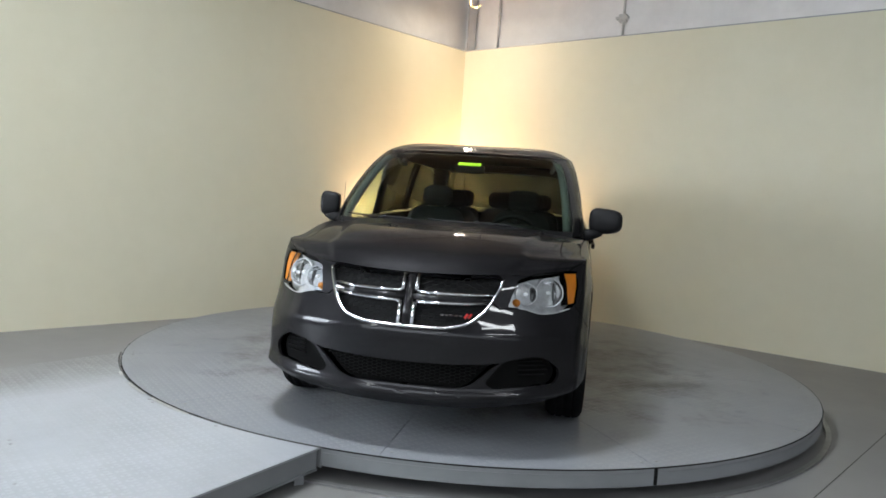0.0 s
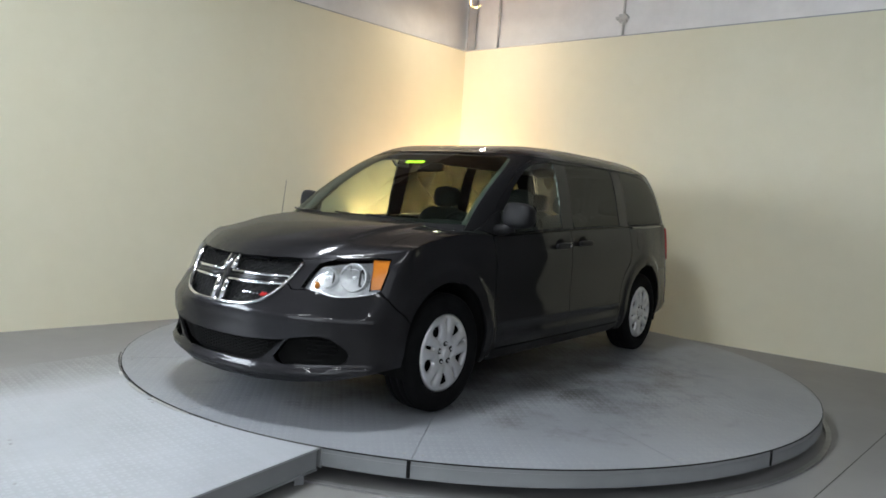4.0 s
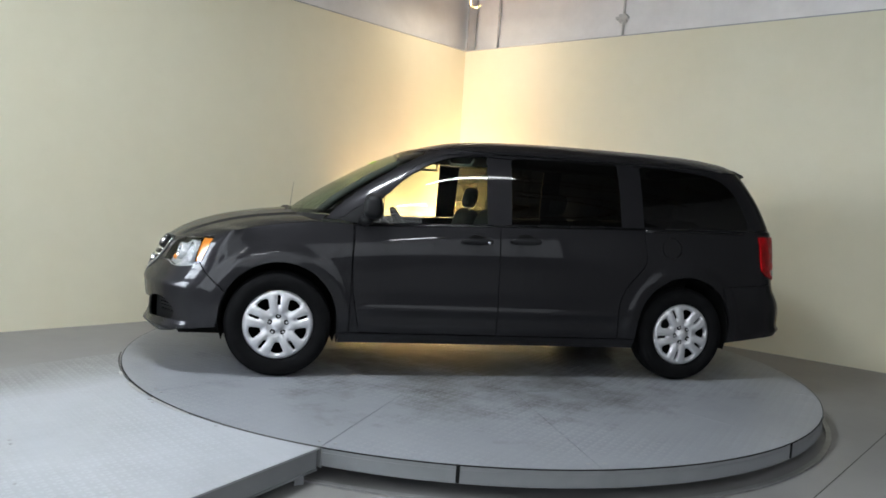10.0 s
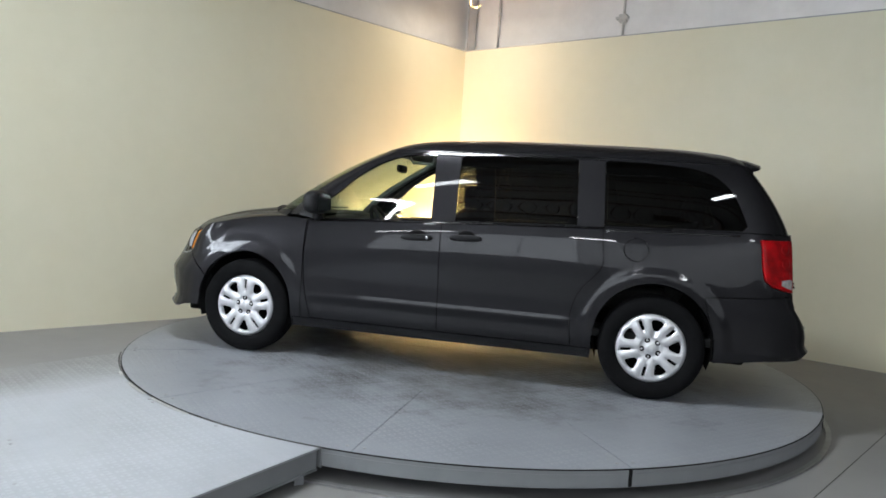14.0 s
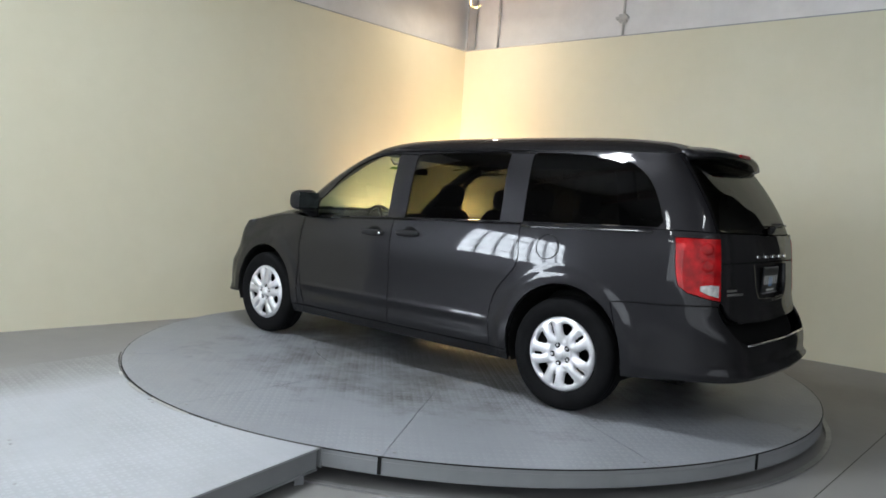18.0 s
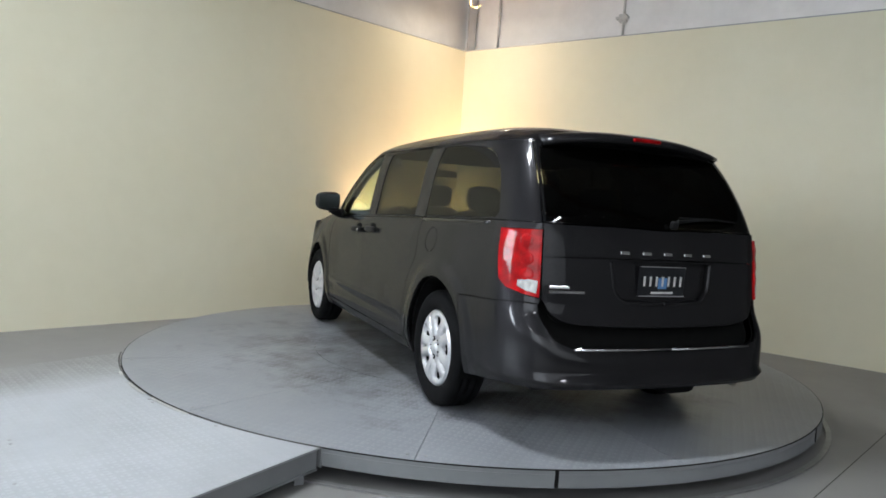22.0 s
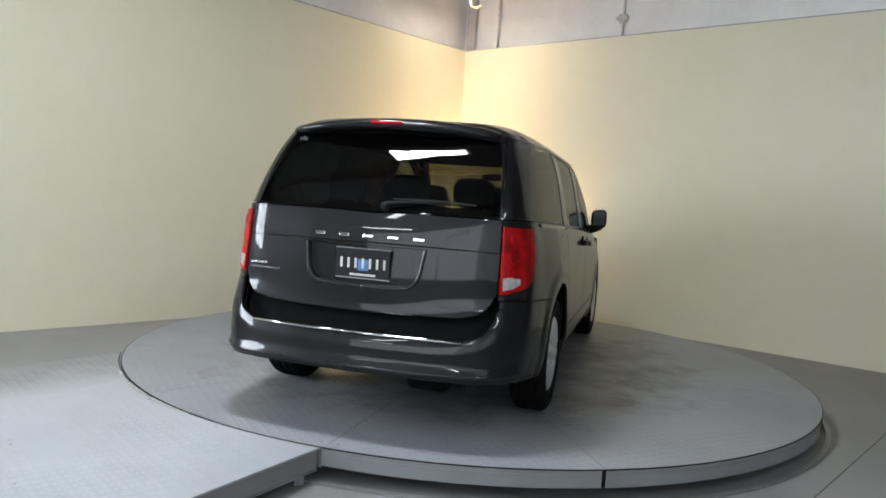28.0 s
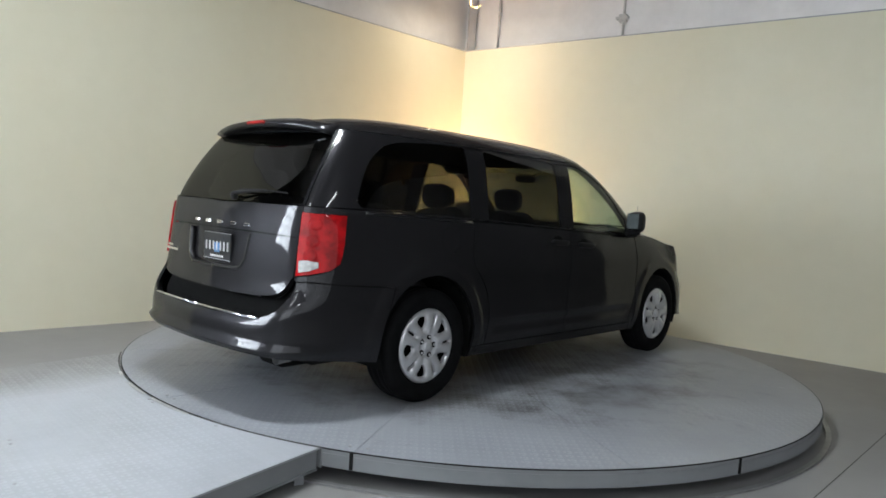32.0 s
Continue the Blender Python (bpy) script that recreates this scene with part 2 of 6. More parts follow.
def tube(bm, pts, r, seg=8, caps=True):
    """A round bar along a polyline."""
    pts = [Vector(p) for p in pts]
    rings = []
    for i, p in enumerate(pts):
        d = (pts[min(i + 1, len(pts) - 1)] - pts[max(i - 1, 0)]).normalized()
        q = d.to_track_quat("Z", "Y")
        rr = r[i] if isinstance(r, (list, tuple)) else r
        rings.append([bm.verts.new(p + q @ Vector((rr * math.cos(2 * math.pi * k / seg), rr * math.sin(2 * math.pi * k / seg), 0))) for k in range(seg)])
    for A, B in zip(rings, rings[1:]):
        for k in range(seg):
            bm.faces.new((A[k], A[(k + 1) % seg], B[(k + 1) % seg], B[k]))
    if caps:
        bm.faces.new(rings[0][::-1])
        bm.faces.new(rings[-1])
    return bm


def prism(bm, pts, h0, h1, m=Matrix()):
    """A flat outline in x, y, raised from h0 to h1."""
    lo = [bm.verts.new(m @ Vector((x, y, h0))) for x, y in pts]
    hi = [bm.verts.new(m @ Vector((x, y, h1))) for x, y in pts]
    n = len(pts)
    bm.faces.new(lo[::-1])
    bm.faces.new(hi)
    for i in range(n):
        bm.faces.new((lo[i], lo[(i + 1) % n], hi[(i + 1) % n], hi[i]))
    return bm


def round_box(bm, size, at, power=4.0, rot=(0, 0, 0), n=14, warp=None):
    """A soft box: a superellipsoid."""
    m = pose(*at, *rot)

    def se(a, p):
        return math.copysign(abs(a) ** (2.0 / p), a)
    rows = []
    for i in range(n + 1):
        th = -math.pi / 2 + math.pi * i / n
        row = []
        for j in range(2 * n):
            ph = 2 * math.pi * j / (2 * n)
            v = Vector((se(math.cos(th), power) * se(math.cos(ph), power) * size[0] / 2,
                        se(math.cos(th), power) * se(math.sin(ph), power) * size[1] / 2, se(math.sin(th), power) * size[2] / 2))
            if warp:
                v = warp(v)
            row.append(bm.verts.new(m @ v))
        rows.append(row)
    for A, B in zip(rows, rows[1:]):
        for j in range(2 * n):
            k = (j + 1) % (2 * n)
            bm.faces.new((A[j], A[k], B[k], B[j]))
    bmesh.ops.remove_doubles(bm, verts=bm.verts, dist=1e-5)
    return bm


# ------------------------------------------------------------- the room
def slab(name, pts, z0, z1, material, parent=None, label="", kind=""):
    ob = part(name, prism(bmesh.new(), pts, z0, z1), material, parent, label)
    if kind:
        tagged(ob, kind=kind)
    return ob


def wall_piece(name, f, s0, s1, d0, d1, z0, z1, material, kind="structure"):
    """A stretch of wall from s0 to s1 along it, its face at d1 and its back at d0."""
    bm = bmesh.new()
    pts = [f(s0, d0), f(s1, d0), f(s1, d1), f(s0, d1)]
    prism(bm, [(p.x, p.y) for p in pts], z0, z1)
    bmesh.ops.recalc_face_normals(bm, faces=bm.faces)
    ob = part(name, bm, material)
    if kind:
        tagged(ob, kind=kind)
    return ob


def build_room():
    slab("floor", [(-9, -11), (9, -11), (9, 8), (-9, 8)], FLOOR - 0.2, FLOOR, FLOORM, kind="structure")
    # a saw-cut joint in the floor
    a, d = Vector((1.893, -2.339)), Vector((0.636, 0.772))
    n = Vector((-d.y, d.x)) * 0.003
    p, q = a - d * 1.2, a + d * 5
    slab("floor_joint", [tuple(p + n), tuple(p - n), tuple(q - n), tuple(q + n)], FLOOR + 0.0005, FLOOR + 0.0016, CUT, kind="structure")
    # beyond 6 m the left wall is unseen, run on to shade the deck
    wall_piece("wall_left", on_left, -0.16, 7.7, -0.16, 0.0, FLOOR, WALL_H, CREAM)
    wall_piece("wall_right", on_right, 0.0, 6.1, -0.16, 0.0, FLOOR, WALL_H, CREAM)
    wall_piece("wall_left_upper", on_left, -0.3, 7.7, -0.26, -0.10, WALL_H - 0.05, 5.2, UPPER)
    wall_piece("wall_right_upper", on_right, -0.10, 6.1, -0.26, -0.10, WALL_H - 0.05, 5.2, UPPER)
    wall_piece("trim_left", on_left, 0.0, 7.7, -0.165, 0.004, WALL_H + 0.0, WALL_H + 0.012, GREY_PAINT)
    wall_piece("trim_right", on_right, 0.004, 6.1, -0.165, 0.004, WALL_H + 0.0, WALL_H + 0.012, GREY_PAINT)
    wall_piece("ledge_right", on_right, 2.55, 6.1, -0.098, -0.02, WALL_H + 0.014, WALL_H + 0.085, UPPER)
    # the unseen hall behind the camera; east wall paler to brighten the fender's reflection
    for name, pts in (("wall_south", [(-9, -11.2), (9, -11.2), (9, -11), (-9, -11)]), ("wall_east", [(9, -11), (9.2, -11), (9.2, 8), (9, 8)]), ("wall_north", [(-9, 8), (9, 8), (9, 8.2), (-9, 8.2)])):
        slab(name, pts, FLOOR, 5.2, HALLGREY if name == "wall_east" else DARKROOM, kind="structure")
    slab("ceiling", [(-9.2, -11.2), (9.2, -11.2), (9.2, 8.2), (-9.2, 8.2)], 5.2, 5.4, CEILM, kind="structure")
    for k in range(8):
        y = -9.6 + 2.0 * k
        j = part("roof_joist", box_bm((15.5, 0.12, 0.05), (1.0, y, 5.16), (0, 0, 0), 0.005), JOIST)
        tagged(j, "red-brown steel lattice joist under the ceiling", "joist", "roof joists")
        part("lower_chord", box_bm((15.5, 0.10, 0.05), (1.0, y, 4.80), (0, 0, 0), 0.005), JOIST, j)
        for i in range(26):
            x = -6.6 + 0.6 * i
            part("web_bar", tube(bmesh.new(), [(x, y, 4.82), (x + 0.3, y, 5.14), (x + 0.6, y, 4.82)], 0.014, 6), JOIST, j)
    # west wall round the big glazed loading door
    x0, x1, (y0, y1), (z0, z1) = -7.0, -6.8, WIN_Y, WIN_Z
    slab("wall_west_a", [(x0, -11), (x1, -11), (x1, y0), (x0, y0)], FLOOR, 5.2, DARKROOM, kind="structure")
    slab("wall_west_b", [(x0, y1), (x1, y1), (x1, 8), (x0, 8)], FLOOR, 5.2, DARKROOM, kind="structure")
    slab("wall_over_window", [(x0, y0), (x1, y0), (x1, y1), (x0, y1)], z1, 5.2, DARKROOM, kind="structure")
    slab("wall_under_window", [(x0, y0), (x1, y0), (x1, y1), (x0, y1)], FLOOR, z0, DARKROOM, kind="structure")
    win = part("window_1", box_bm((0.08, y1 - y0, 0.06), (-6.86, (y0 + y1) / 2, z0 + 0.03)), GALV)
    tagged(win, "large glazed loading door with a grid of panes", "window", kind="structure")
    part("window_frame", box_bm((0.08, y1 - y0, 0.06), (-6.86, (y0 + y1) / 2, z1 - 0.03)), GALV, win)
    nc, nr = 7, 4
    for k in range(nc + 1):
        y = y0 + (y1 - y0) * k / nc
        part("mullion", box_bm((0.07, 0.05 if 0 < k < nc else 0.09, z1 - z0), (-6.86, y, (z1 + z0) / 2)), GALV, win)
    for k in range(1, nr):
        z = z0 + (z1 - z0) * k / nr
        part("glazing_bar", box_bm((0.06, y1 - y0, 0.04), (-6.86, (y0 + y1) / 2, z)), GALV, win)
    sky = part("backdrop", box_bm((0.02, 4.4, 4.4), (-7.25, -3.75, 2.05)), glow("overcast_daylight", (0.82, 0.91, 1.0), WINDOW_GLOW))
    tagged(sky, kind="structure")
    # added glowing panels, standing in for broad soft light behind the camera
    panels = part("fill_panels", box_bm((15.6, 0.06, 0.06), (1.0, -10.96, 1.37)), GALV)
    tagged(panels, "row of added glowing panels high in the hall wall", "window", kind="structure")
    # the western ones glow more, to lift the tailgate's reflection
    for k in range(12):
        x = -6.15 + 1.3 * k
        part("fill_panel", box_bm((1.27, 0.02, 3.4), (x, -10.97, 3.12)), FILL_SOFT if x > -2.0 else FILL_BRIGHT, panels, "" if x > -2.0 else "brighter added glowing panel")
        part("mullion", box_bm((0.03, 0.05, 3.4), (x + 0.65, -10.95, 3.12)), PALE_STEEL, panels)
    # column and conduits high in the corner
    col = part("steel_column", box_bm((0.12, 0.12, 1.66), (CORNER[0] + 0.075, CORNER[1] + 0.02, WALL_H + 0.845), (0, 0, 3), 0.01), COLUMN)
    tagged(col, "grey painted steel column in the corner", "column")
    for s, z1, r, mat in ((0.52, 5.18, 0.016, GREY_PAINT), (2.47, 5.18, 0.016, PALE_STEEL)):
        p = on_right(s, -0.075)
        c = part("conduit", tube(bmesh.new(), [(p.x, p.y, WALL_H + 0.014), (p.x, p.y, z1)], r, 10), mat, None, smooth=True)
        tagged(c, "thin grey electrical conduit on the upper wall", "conduit", "wall conduits")
    # lamp hung from the ceiling in front of the corner, with its yellow lead
    lamp = new("hanging_lamp")
    lamp.matrix_world = pose(-0.245, 3.565, 4.02, 0, 0, -10)
    tagged(lamp, "lit work lamp hung from the ceiling on a rod", "lamp")
    part("lamp_body", box_bm((0.22, 0.12, 0.05), (0, 0, 0.03), (0, 8, 0), 0.012), COLUMN, lamp)
    part("lamp_lens", box_bm((0.19, 0.10, 0.012), (0, 0, -0.008), (0, 8, 0), 0.003), glow("warm_lamp_glow", (1.0, 0.86, 0.66), 12.0), lamp)
    part("rod", tube(bmesh.new(), [(0.02, 0, 0.05), (0.02, 0, 1.17)], 0.007, 8), GREY_PAINT, lamp)
    lead = [(-0.02 + 0.014 * k, 0.0, -0.13 - 0.035 * math.sin(math.pi * k / 10) + 0.001 * k) for k in range(11)]
    part("lead", tube(bmesh.new(), [(-0.03, 0.02, 0.02), (-0.03, 0.02, -0.10)] + lead, 0.004, 8), AMBER_CORD, lamp, "yellow power lead", smooth=True)
    area_lamp("hanging_lamp_light", lamp.matrix_world @ pose(0, 0, -0.02), 0.18, 0.09, 11, (1.0, 0.88, 0.70))
    p = on_right(2.47, -0.06)
    b = part("junction_box", box_bm((0.10, 0.07, 0.10), (p.x, p.y, 3.76), (0, 0, -36), 0.008), PALE_STEEL)
    tagged(b, "small grey junction box on a conduit", "junction box")
    part("clamp", box_bm((0.17, 0.05, 0.035), (0, -0.02, 0.0), (0, 0, 0), 0.005), PALE_STEEL, b).matrix_basis = pose(p.x, p.y, 3.76, 0, 0, -36)


def sector(r0, r1, a0, a1, n, z0, z1):
    pts = [(r1 * math.cos(radians(a0 + (a1 - a0) * k / n)), r1 * math.sin(radians(a0 + (a1 - a0) * k / n))) for k in range(n + 1)]
    pts += [(r0 * math.cos(radians(a1 - (a1 - a0) * k / n)), r0 * math.sin(radians(a1 - (a1 - a0) * k / n))) for k in range(n + 1)]
    bm = prism(bmesh.new(), pts, z0, z1)
    bmesh.ops.recalc_face_normals(bm, faces=bm.faces)
    return bm


def build_turntable():
    t = new("turntable")
    tagged(t, "round grey steel turntable with bolted tread plates", "turntable")
    g = 0.09
    for k in range(12):
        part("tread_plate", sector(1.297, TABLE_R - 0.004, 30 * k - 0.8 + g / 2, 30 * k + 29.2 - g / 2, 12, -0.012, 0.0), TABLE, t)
    for sgn in (1, -1):
        pts = [(1.2945 * math.cos(radians(a)), 1.2945 * math.sin(radians(a)) * sgn) for a in [0.1 + 179.8 * k / 72 for k in range(73)]]
        bm = prism(bmesh.new(), pts, -0.012, 0.0)
        bmesh.ops.recalc_face_normals(bm, faces=bm.faces)
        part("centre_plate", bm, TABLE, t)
    part("deck_frame", sector(0.02, TABLE_R - 0.02, 0, 360, 72, -0.05, -0.014), LINER, t)
    for k in range(8):
        a = 29.0 + 45 * k
        part("rim_plate", sector(TABLE_R - 0.012, TABLE_R, a + 0.09, a + 44.91, 20, -0.088, -0.003), RIM, t)
        part("rim_flange", sector(TABLE_R - 0.05, TABLE_R + 0.003, a + 0.09, a + 44.91, 20, -0.094, -0.088), RIM, t)
    part("edge_gap", sector(TABLE_R - 0.004, TABLE_R + 0.0015, 0, 360, 96, -0.007, -0.0012), SEAM, t, "dirty black gap between plate and rim")
    part("rim_bead", sector(TABLE_R, TABLE_R + 0.004, 0, 360, 96, -0.030, -0.026), RIM, t)
    for k in range(8):
        part("rim_joint", sector(TABLE_R - 0.002, TABLE_R + 0.0045, 28.8 + 45 * k, 29.2 + 45 * k, 2, -0.093, -0.004), SEAM, t)
    for k in range(12):
        for da, r in ((1.0, 2.66), (-1.0, 2.66)):
            a = radians(30 * k - 0.8 + da)
            part("bolt", lathe(bmesh.new(), [(0.0, 0.004), (0.009, 0.003), (0.011, 0.0)], pose(r * math.cos(a), r * math.sin(a), 0.0), 8), GALV, t)
    base = part("plinth", sector(0.02, 2.45, 0, 360, 60, FLOOR, -0.055), LINER)
    tagged(base, "dark drum under the steel turntable", "machine base")
    ring = part("pit_ring", sector(2.765, 2.80, 0, 360, 96, FLOOR + 0.001, FLOOR + 0.012), GALV)
    tagged(ring, "thin steel ring set in the floor round the turntable", "floor ring")
    return t


def build_deck():
    d = new("loading_deck")
    tagged(d, "raised grey tread-plate loading deck beside the turntable", "platform")
    R = TABLE_R + 0.009
    f0, fd = Vector((-0.703, -2.650)), Vector((-0.471, -0.882))
    b0, bd = Vector((-2.575, -0.985)), Vector((-0.567, -0.823))
    a0, a1 = math.atan2(f0.y, f0.x), math.atan2(b0.y, b0.x)
    a0, a1 = a0 % (2 * math.pi), a1 % (2 * math.pi)
    N = 78
    arc = [(R * math.cos(a0 + (a1 - a0) * k / N), R * math.sin(a0 + (a1 - a0) * k / N)) for k in range(N + 1)]
    L = 4.2
    part("deck_plate", prism(bmesh.new(), arc + [tuple(b0 + bd * L), tuple(f0 + fd * L)], -0.010, 0.0), DECK, d, "pale worn tread plate")
    arc2 = [(1.0035 * x, 1.0035 * y) for x, y in arc]
    part("deck_lip", prism(bmesh.new(), arc2 + arc[::-1], 0.0006, 0.002), CUT, d, "dirty dark edge along the turntable")
    for k0, k1 in ((27, 39), (42, 51), (57, 60)):
        seg = [(1.003 * x, 1.003 * y) for x, y in arc[k0:k1 + 1]]
        part("rubbed_edge", prism(bmesh.new(), [(1.007 * x, 1.007 * y) for x, y in seg] + seg[::-1], 0.0008, 0.0028), BARE, d, "rubbed bare steel edge")
    n = Vector((-fd.y, fd.x)) if Vector((-fd.y, fd.x)).dot(Vector((1, -1))) > 0 else Vector((fd.y, -fd.x))
    q0, q1 = f0 + fd * 0.02, f0 + fd * L
    part("fascia", prism(bmesh.new(), [tuple(q0 - n * 0.012), tuple(q0 - n * 0.004), tuple(q1 - n * 0.004), tuple(q1 - n * 0.012)], -0.105, -0.011), RIM, d, "grey steel channel edge")
    part("flange", prism(bmesh.new(), [tuple(q0 - n * 0.06), tuple(q0 + n * 0.004), tuple(q1 + n * 0.004), tuple(q1 - n * 0.06)], -0.112, -0.105), RIM, d)
    part("end_plate", prism(bmesh.new(), [tuple(q0 - n * 0.07 - fd * 0.03), tuple(q0 + n * 0.006 - fd * 0.03), tuple(q0 + n * 0.006 - fd * 0.022), tuple(q0 - n * 0.07 - fd * 0.022)], -0.105, -0.004), RIM, d)
    for k in (0.10, 1.5, 3.0):
        c = f0 + fd * k - n * 0.05
        part("leg", box_bm((0.05, 0.05, -FLOOR - 0.112), (c.x, c.y, (FLOOR - 0.112) / 2), (0, 0, 28), 0.003), RIM, d)
    for k in (0.4, 2.0, 3.8):
        c = b0 + bd * k + Vector((0.06, -0.04))
        part("leg", box_bm((0.05, 0.05, -FLOOR - 0.010), (c.x, c.y, (FLOOR - 0.010) / 2), (0, 0, 28), 0.003), RIM, d)
    for x, y in ((-1.80, -2.135), (-1.845, -2.085), (-1.31, -2.455), (-2.15, -2.90), (-2.115, -2.945), (-1.815, -3.372), (-2.47, -1.43)):
        part("bolt", lathe(bmesh.new(), [(0.0, 0.004), (0.007, 0.003), (0.009, 0.0)], pose(x, y, 0.0), 8), GREY_PAINT, d)


def floodlight(f, s, d, target, watts, name):
    """A halogen work light on a short stand that washes the wall, with its lamp."""
    p = f(s, d)
    top = LAMP_Z - FLOOR
    base = new("work_light")
    base.matrix_world = pose(p.x, p.y, FLOOR)
    tagged(base, "small black halogen work light on a short stand", "work light", "corner work lights")
    part("pole", tube(bmesh.new(), [(0, 0, 0.05), (0, 0, top - 0.06)], 0.012, 8), BLACK, base, smooth=True)
    for k in range(3):
        a = radians(90 + 120 * k)
        part("leg", tube(bmesh.new(), [(0, 0, 0.10), (0.15 * math.cos(a), 0.15 * math.sin(a), 0.008)], 0.008, 6), BLACK, base, smooth=True)
    m = look((0, 0, top), (target[0] - p.x, target[1] - p.y, target[2] - FLOOR))
    h = part("lamp_head", box_bm((0.16, 0.12, 0.08), (0, 0, 0.03), (0, 0, 0), 0.015), BLACK, base)
    h.matrix_basis = m
    part("lamp_glass", box_bm((0.13, 0.095, 0.006), (0, 0, -0.014)), HALOGEN, h)
    spot_lamp(name, Matrix.Translation((p.x, p.y, FLOOR)) @ m @ pose(0, 0, -0.05), watts, (1.0, 0.64, 0.37), 115, 1.0, 0.04)


def tube_light(x, y, z, length, watts, turn=0.0):
    m = pose(x, y, z, 0, 0, turn)
    t = part("ceiling_batten", box_bm((length, 0.16, 0.05), (0, 0, 0.05), (0, 0, 0), 0.01), TRIM_LIGHT)
    t.matrix_basis = m
    tagged(t, "white fluorescent batten hung below the ceiling", "ceiling light", "fluorescent battens")
    for dy in (-0.045, 0.045):
        part("lamp_tube", tube(bmesh.new(), [(-length / 2 + 0.03, dy, 0.0), (length / 2 - 0.03, dy, 0.0)], 0.016, 10), glow("tube_glow", (0.92, 0.97, 1.0), TUBE_GLOW), t)
    for sx in (-1, 1):
        part("hanger", tube(bmesh.new(), [(sx * length * 0.35, 0, 0.07), (sx * length * 0.35, 0, 5.19 - z)], 0.006, 6), GALV, t)
    area_lamp("batten_light", m @ pose(0, 0, -0.03), length, 0.22, watts, (0.90, 0.96, 1.0))


def panel_light(x, y, z):
    m = pose(x, y, z, 0, 0, 8)
    f = part("ceiling_panel_light", box_bm((1.1, 0.75, 0.07), (0, 0, 0.05), (0, 0, 0), 0.01), TRIM_LIGHT)
    f.matrix_basis = m
    tagged(f, "square ceiling panel light hung on rods", "ceiling light")
    part("diffuser", box_bm((1.0, 0.65, 0.01), (0, 0, 0.008)), glow("panel_glow", (0.93, 0.97, 1.0), 14.0), f)
    for sx in (-0.55, 0.55):
        part("hanger", tube(bmesh.new(), [(sx, 0, 0.08), (sx, 0, 5.19 - z)], 0.006, 6), GALV, f)
    area_lamp("panel_lamp", m @ pose(0, 0, -0.01), 1.0, 0.65, PANEL_W, (0.88, 0.95, 1.0))


build_room()
turntable = build_turntable()
build_deck()
# a row of work lights along both walls, aimed up at the corner
LAMP_Z = 0.72
for f, s, d, w in ((on_right, 0.20, 0.20, 2.2), (on_left, 0.60, 0.20, 0.95), (on_left, 1.20, 0.20, 0.65), (on_left, 1.81, 0.20, 0.45), (on_right, 0.80, 0.20, 0.38), (on_right, 1.82, 0.20, 0.4)):
    p = f(max(0.0, s - 0.10), 0.0)
    floodlight(f, s, d, (p.x, p.y, 2.2), FLOOD_W * w, "work_light_beam")
# the last two battens are added, unseen, to keep the hall bright
for x, y, turn, f in ((2.75, -5.5, 55, 0.8), (-3.0, -6.4, 40, 0.9), (-0.9, -9.45, 0, 0.9), (3.4, -9.2, 20, 1.0), (-4.8, -8.8, -20, 1.0)):
    tube_light(x, y, 4.45, 1.8 if y > -9 else 1.0, TUBE_W * f, turn)
panel_light(-1.38, -2.5, 4.75)


# ------------------------------------------------------------- the minivan's skin
from mathutils.geometry import delaunay_2d_cdt


def slopes(xs, Y):
    """Gentle tangents along axis 0, with no overshoot."""
    h = np.diff(xs)[:, None]
    d = np.diff(Y, axis=0) / h
    m = np.zeros_like(Y)
    m[0], m[-1] = d[0], d[-1]
    a, b = d[:-1], d[1:]
    same = (a * b) > 0
    m[1:-1] = np.where(same, 2 * a * b / np.where(same, a + b, 1), 0)
    m[1:-1] = 0.5 * m[1:-1] + 0.5 * np.where(same, 0.5 * (a + b), 0.25 * (a + b))
    return m


def hermite(xs, Y, x):
    """Y: (K, N) values on the knots xs; x: (N,) or a scalar grid for every column."""
    xs = np.asarray(xs, float)
    m = slopes(xs, Y)
    x = np.clip(x, xs[0], xs[-1])
    i = np.clip(np.searchsorted(xs, x, side="right") - 1, 0, len(xs) - 2)
    h = xs[i + 1] - xs[i]
    t = (x - xs[i]) / h
    n = np.arange(Y.shape[1])
    y0, y1, m0, m1 = Y[i, n], Y[i + 1, n], m[i, n], m[i + 1, n]
    return (2 * t**3 - 3 * t**2 + 1) * y0 + (t**3 - 2 * t**2 + t) * h * m0 + (3 * t**2 - 2 * t**3) * y1 + (t**3 - t**2) * h * m1


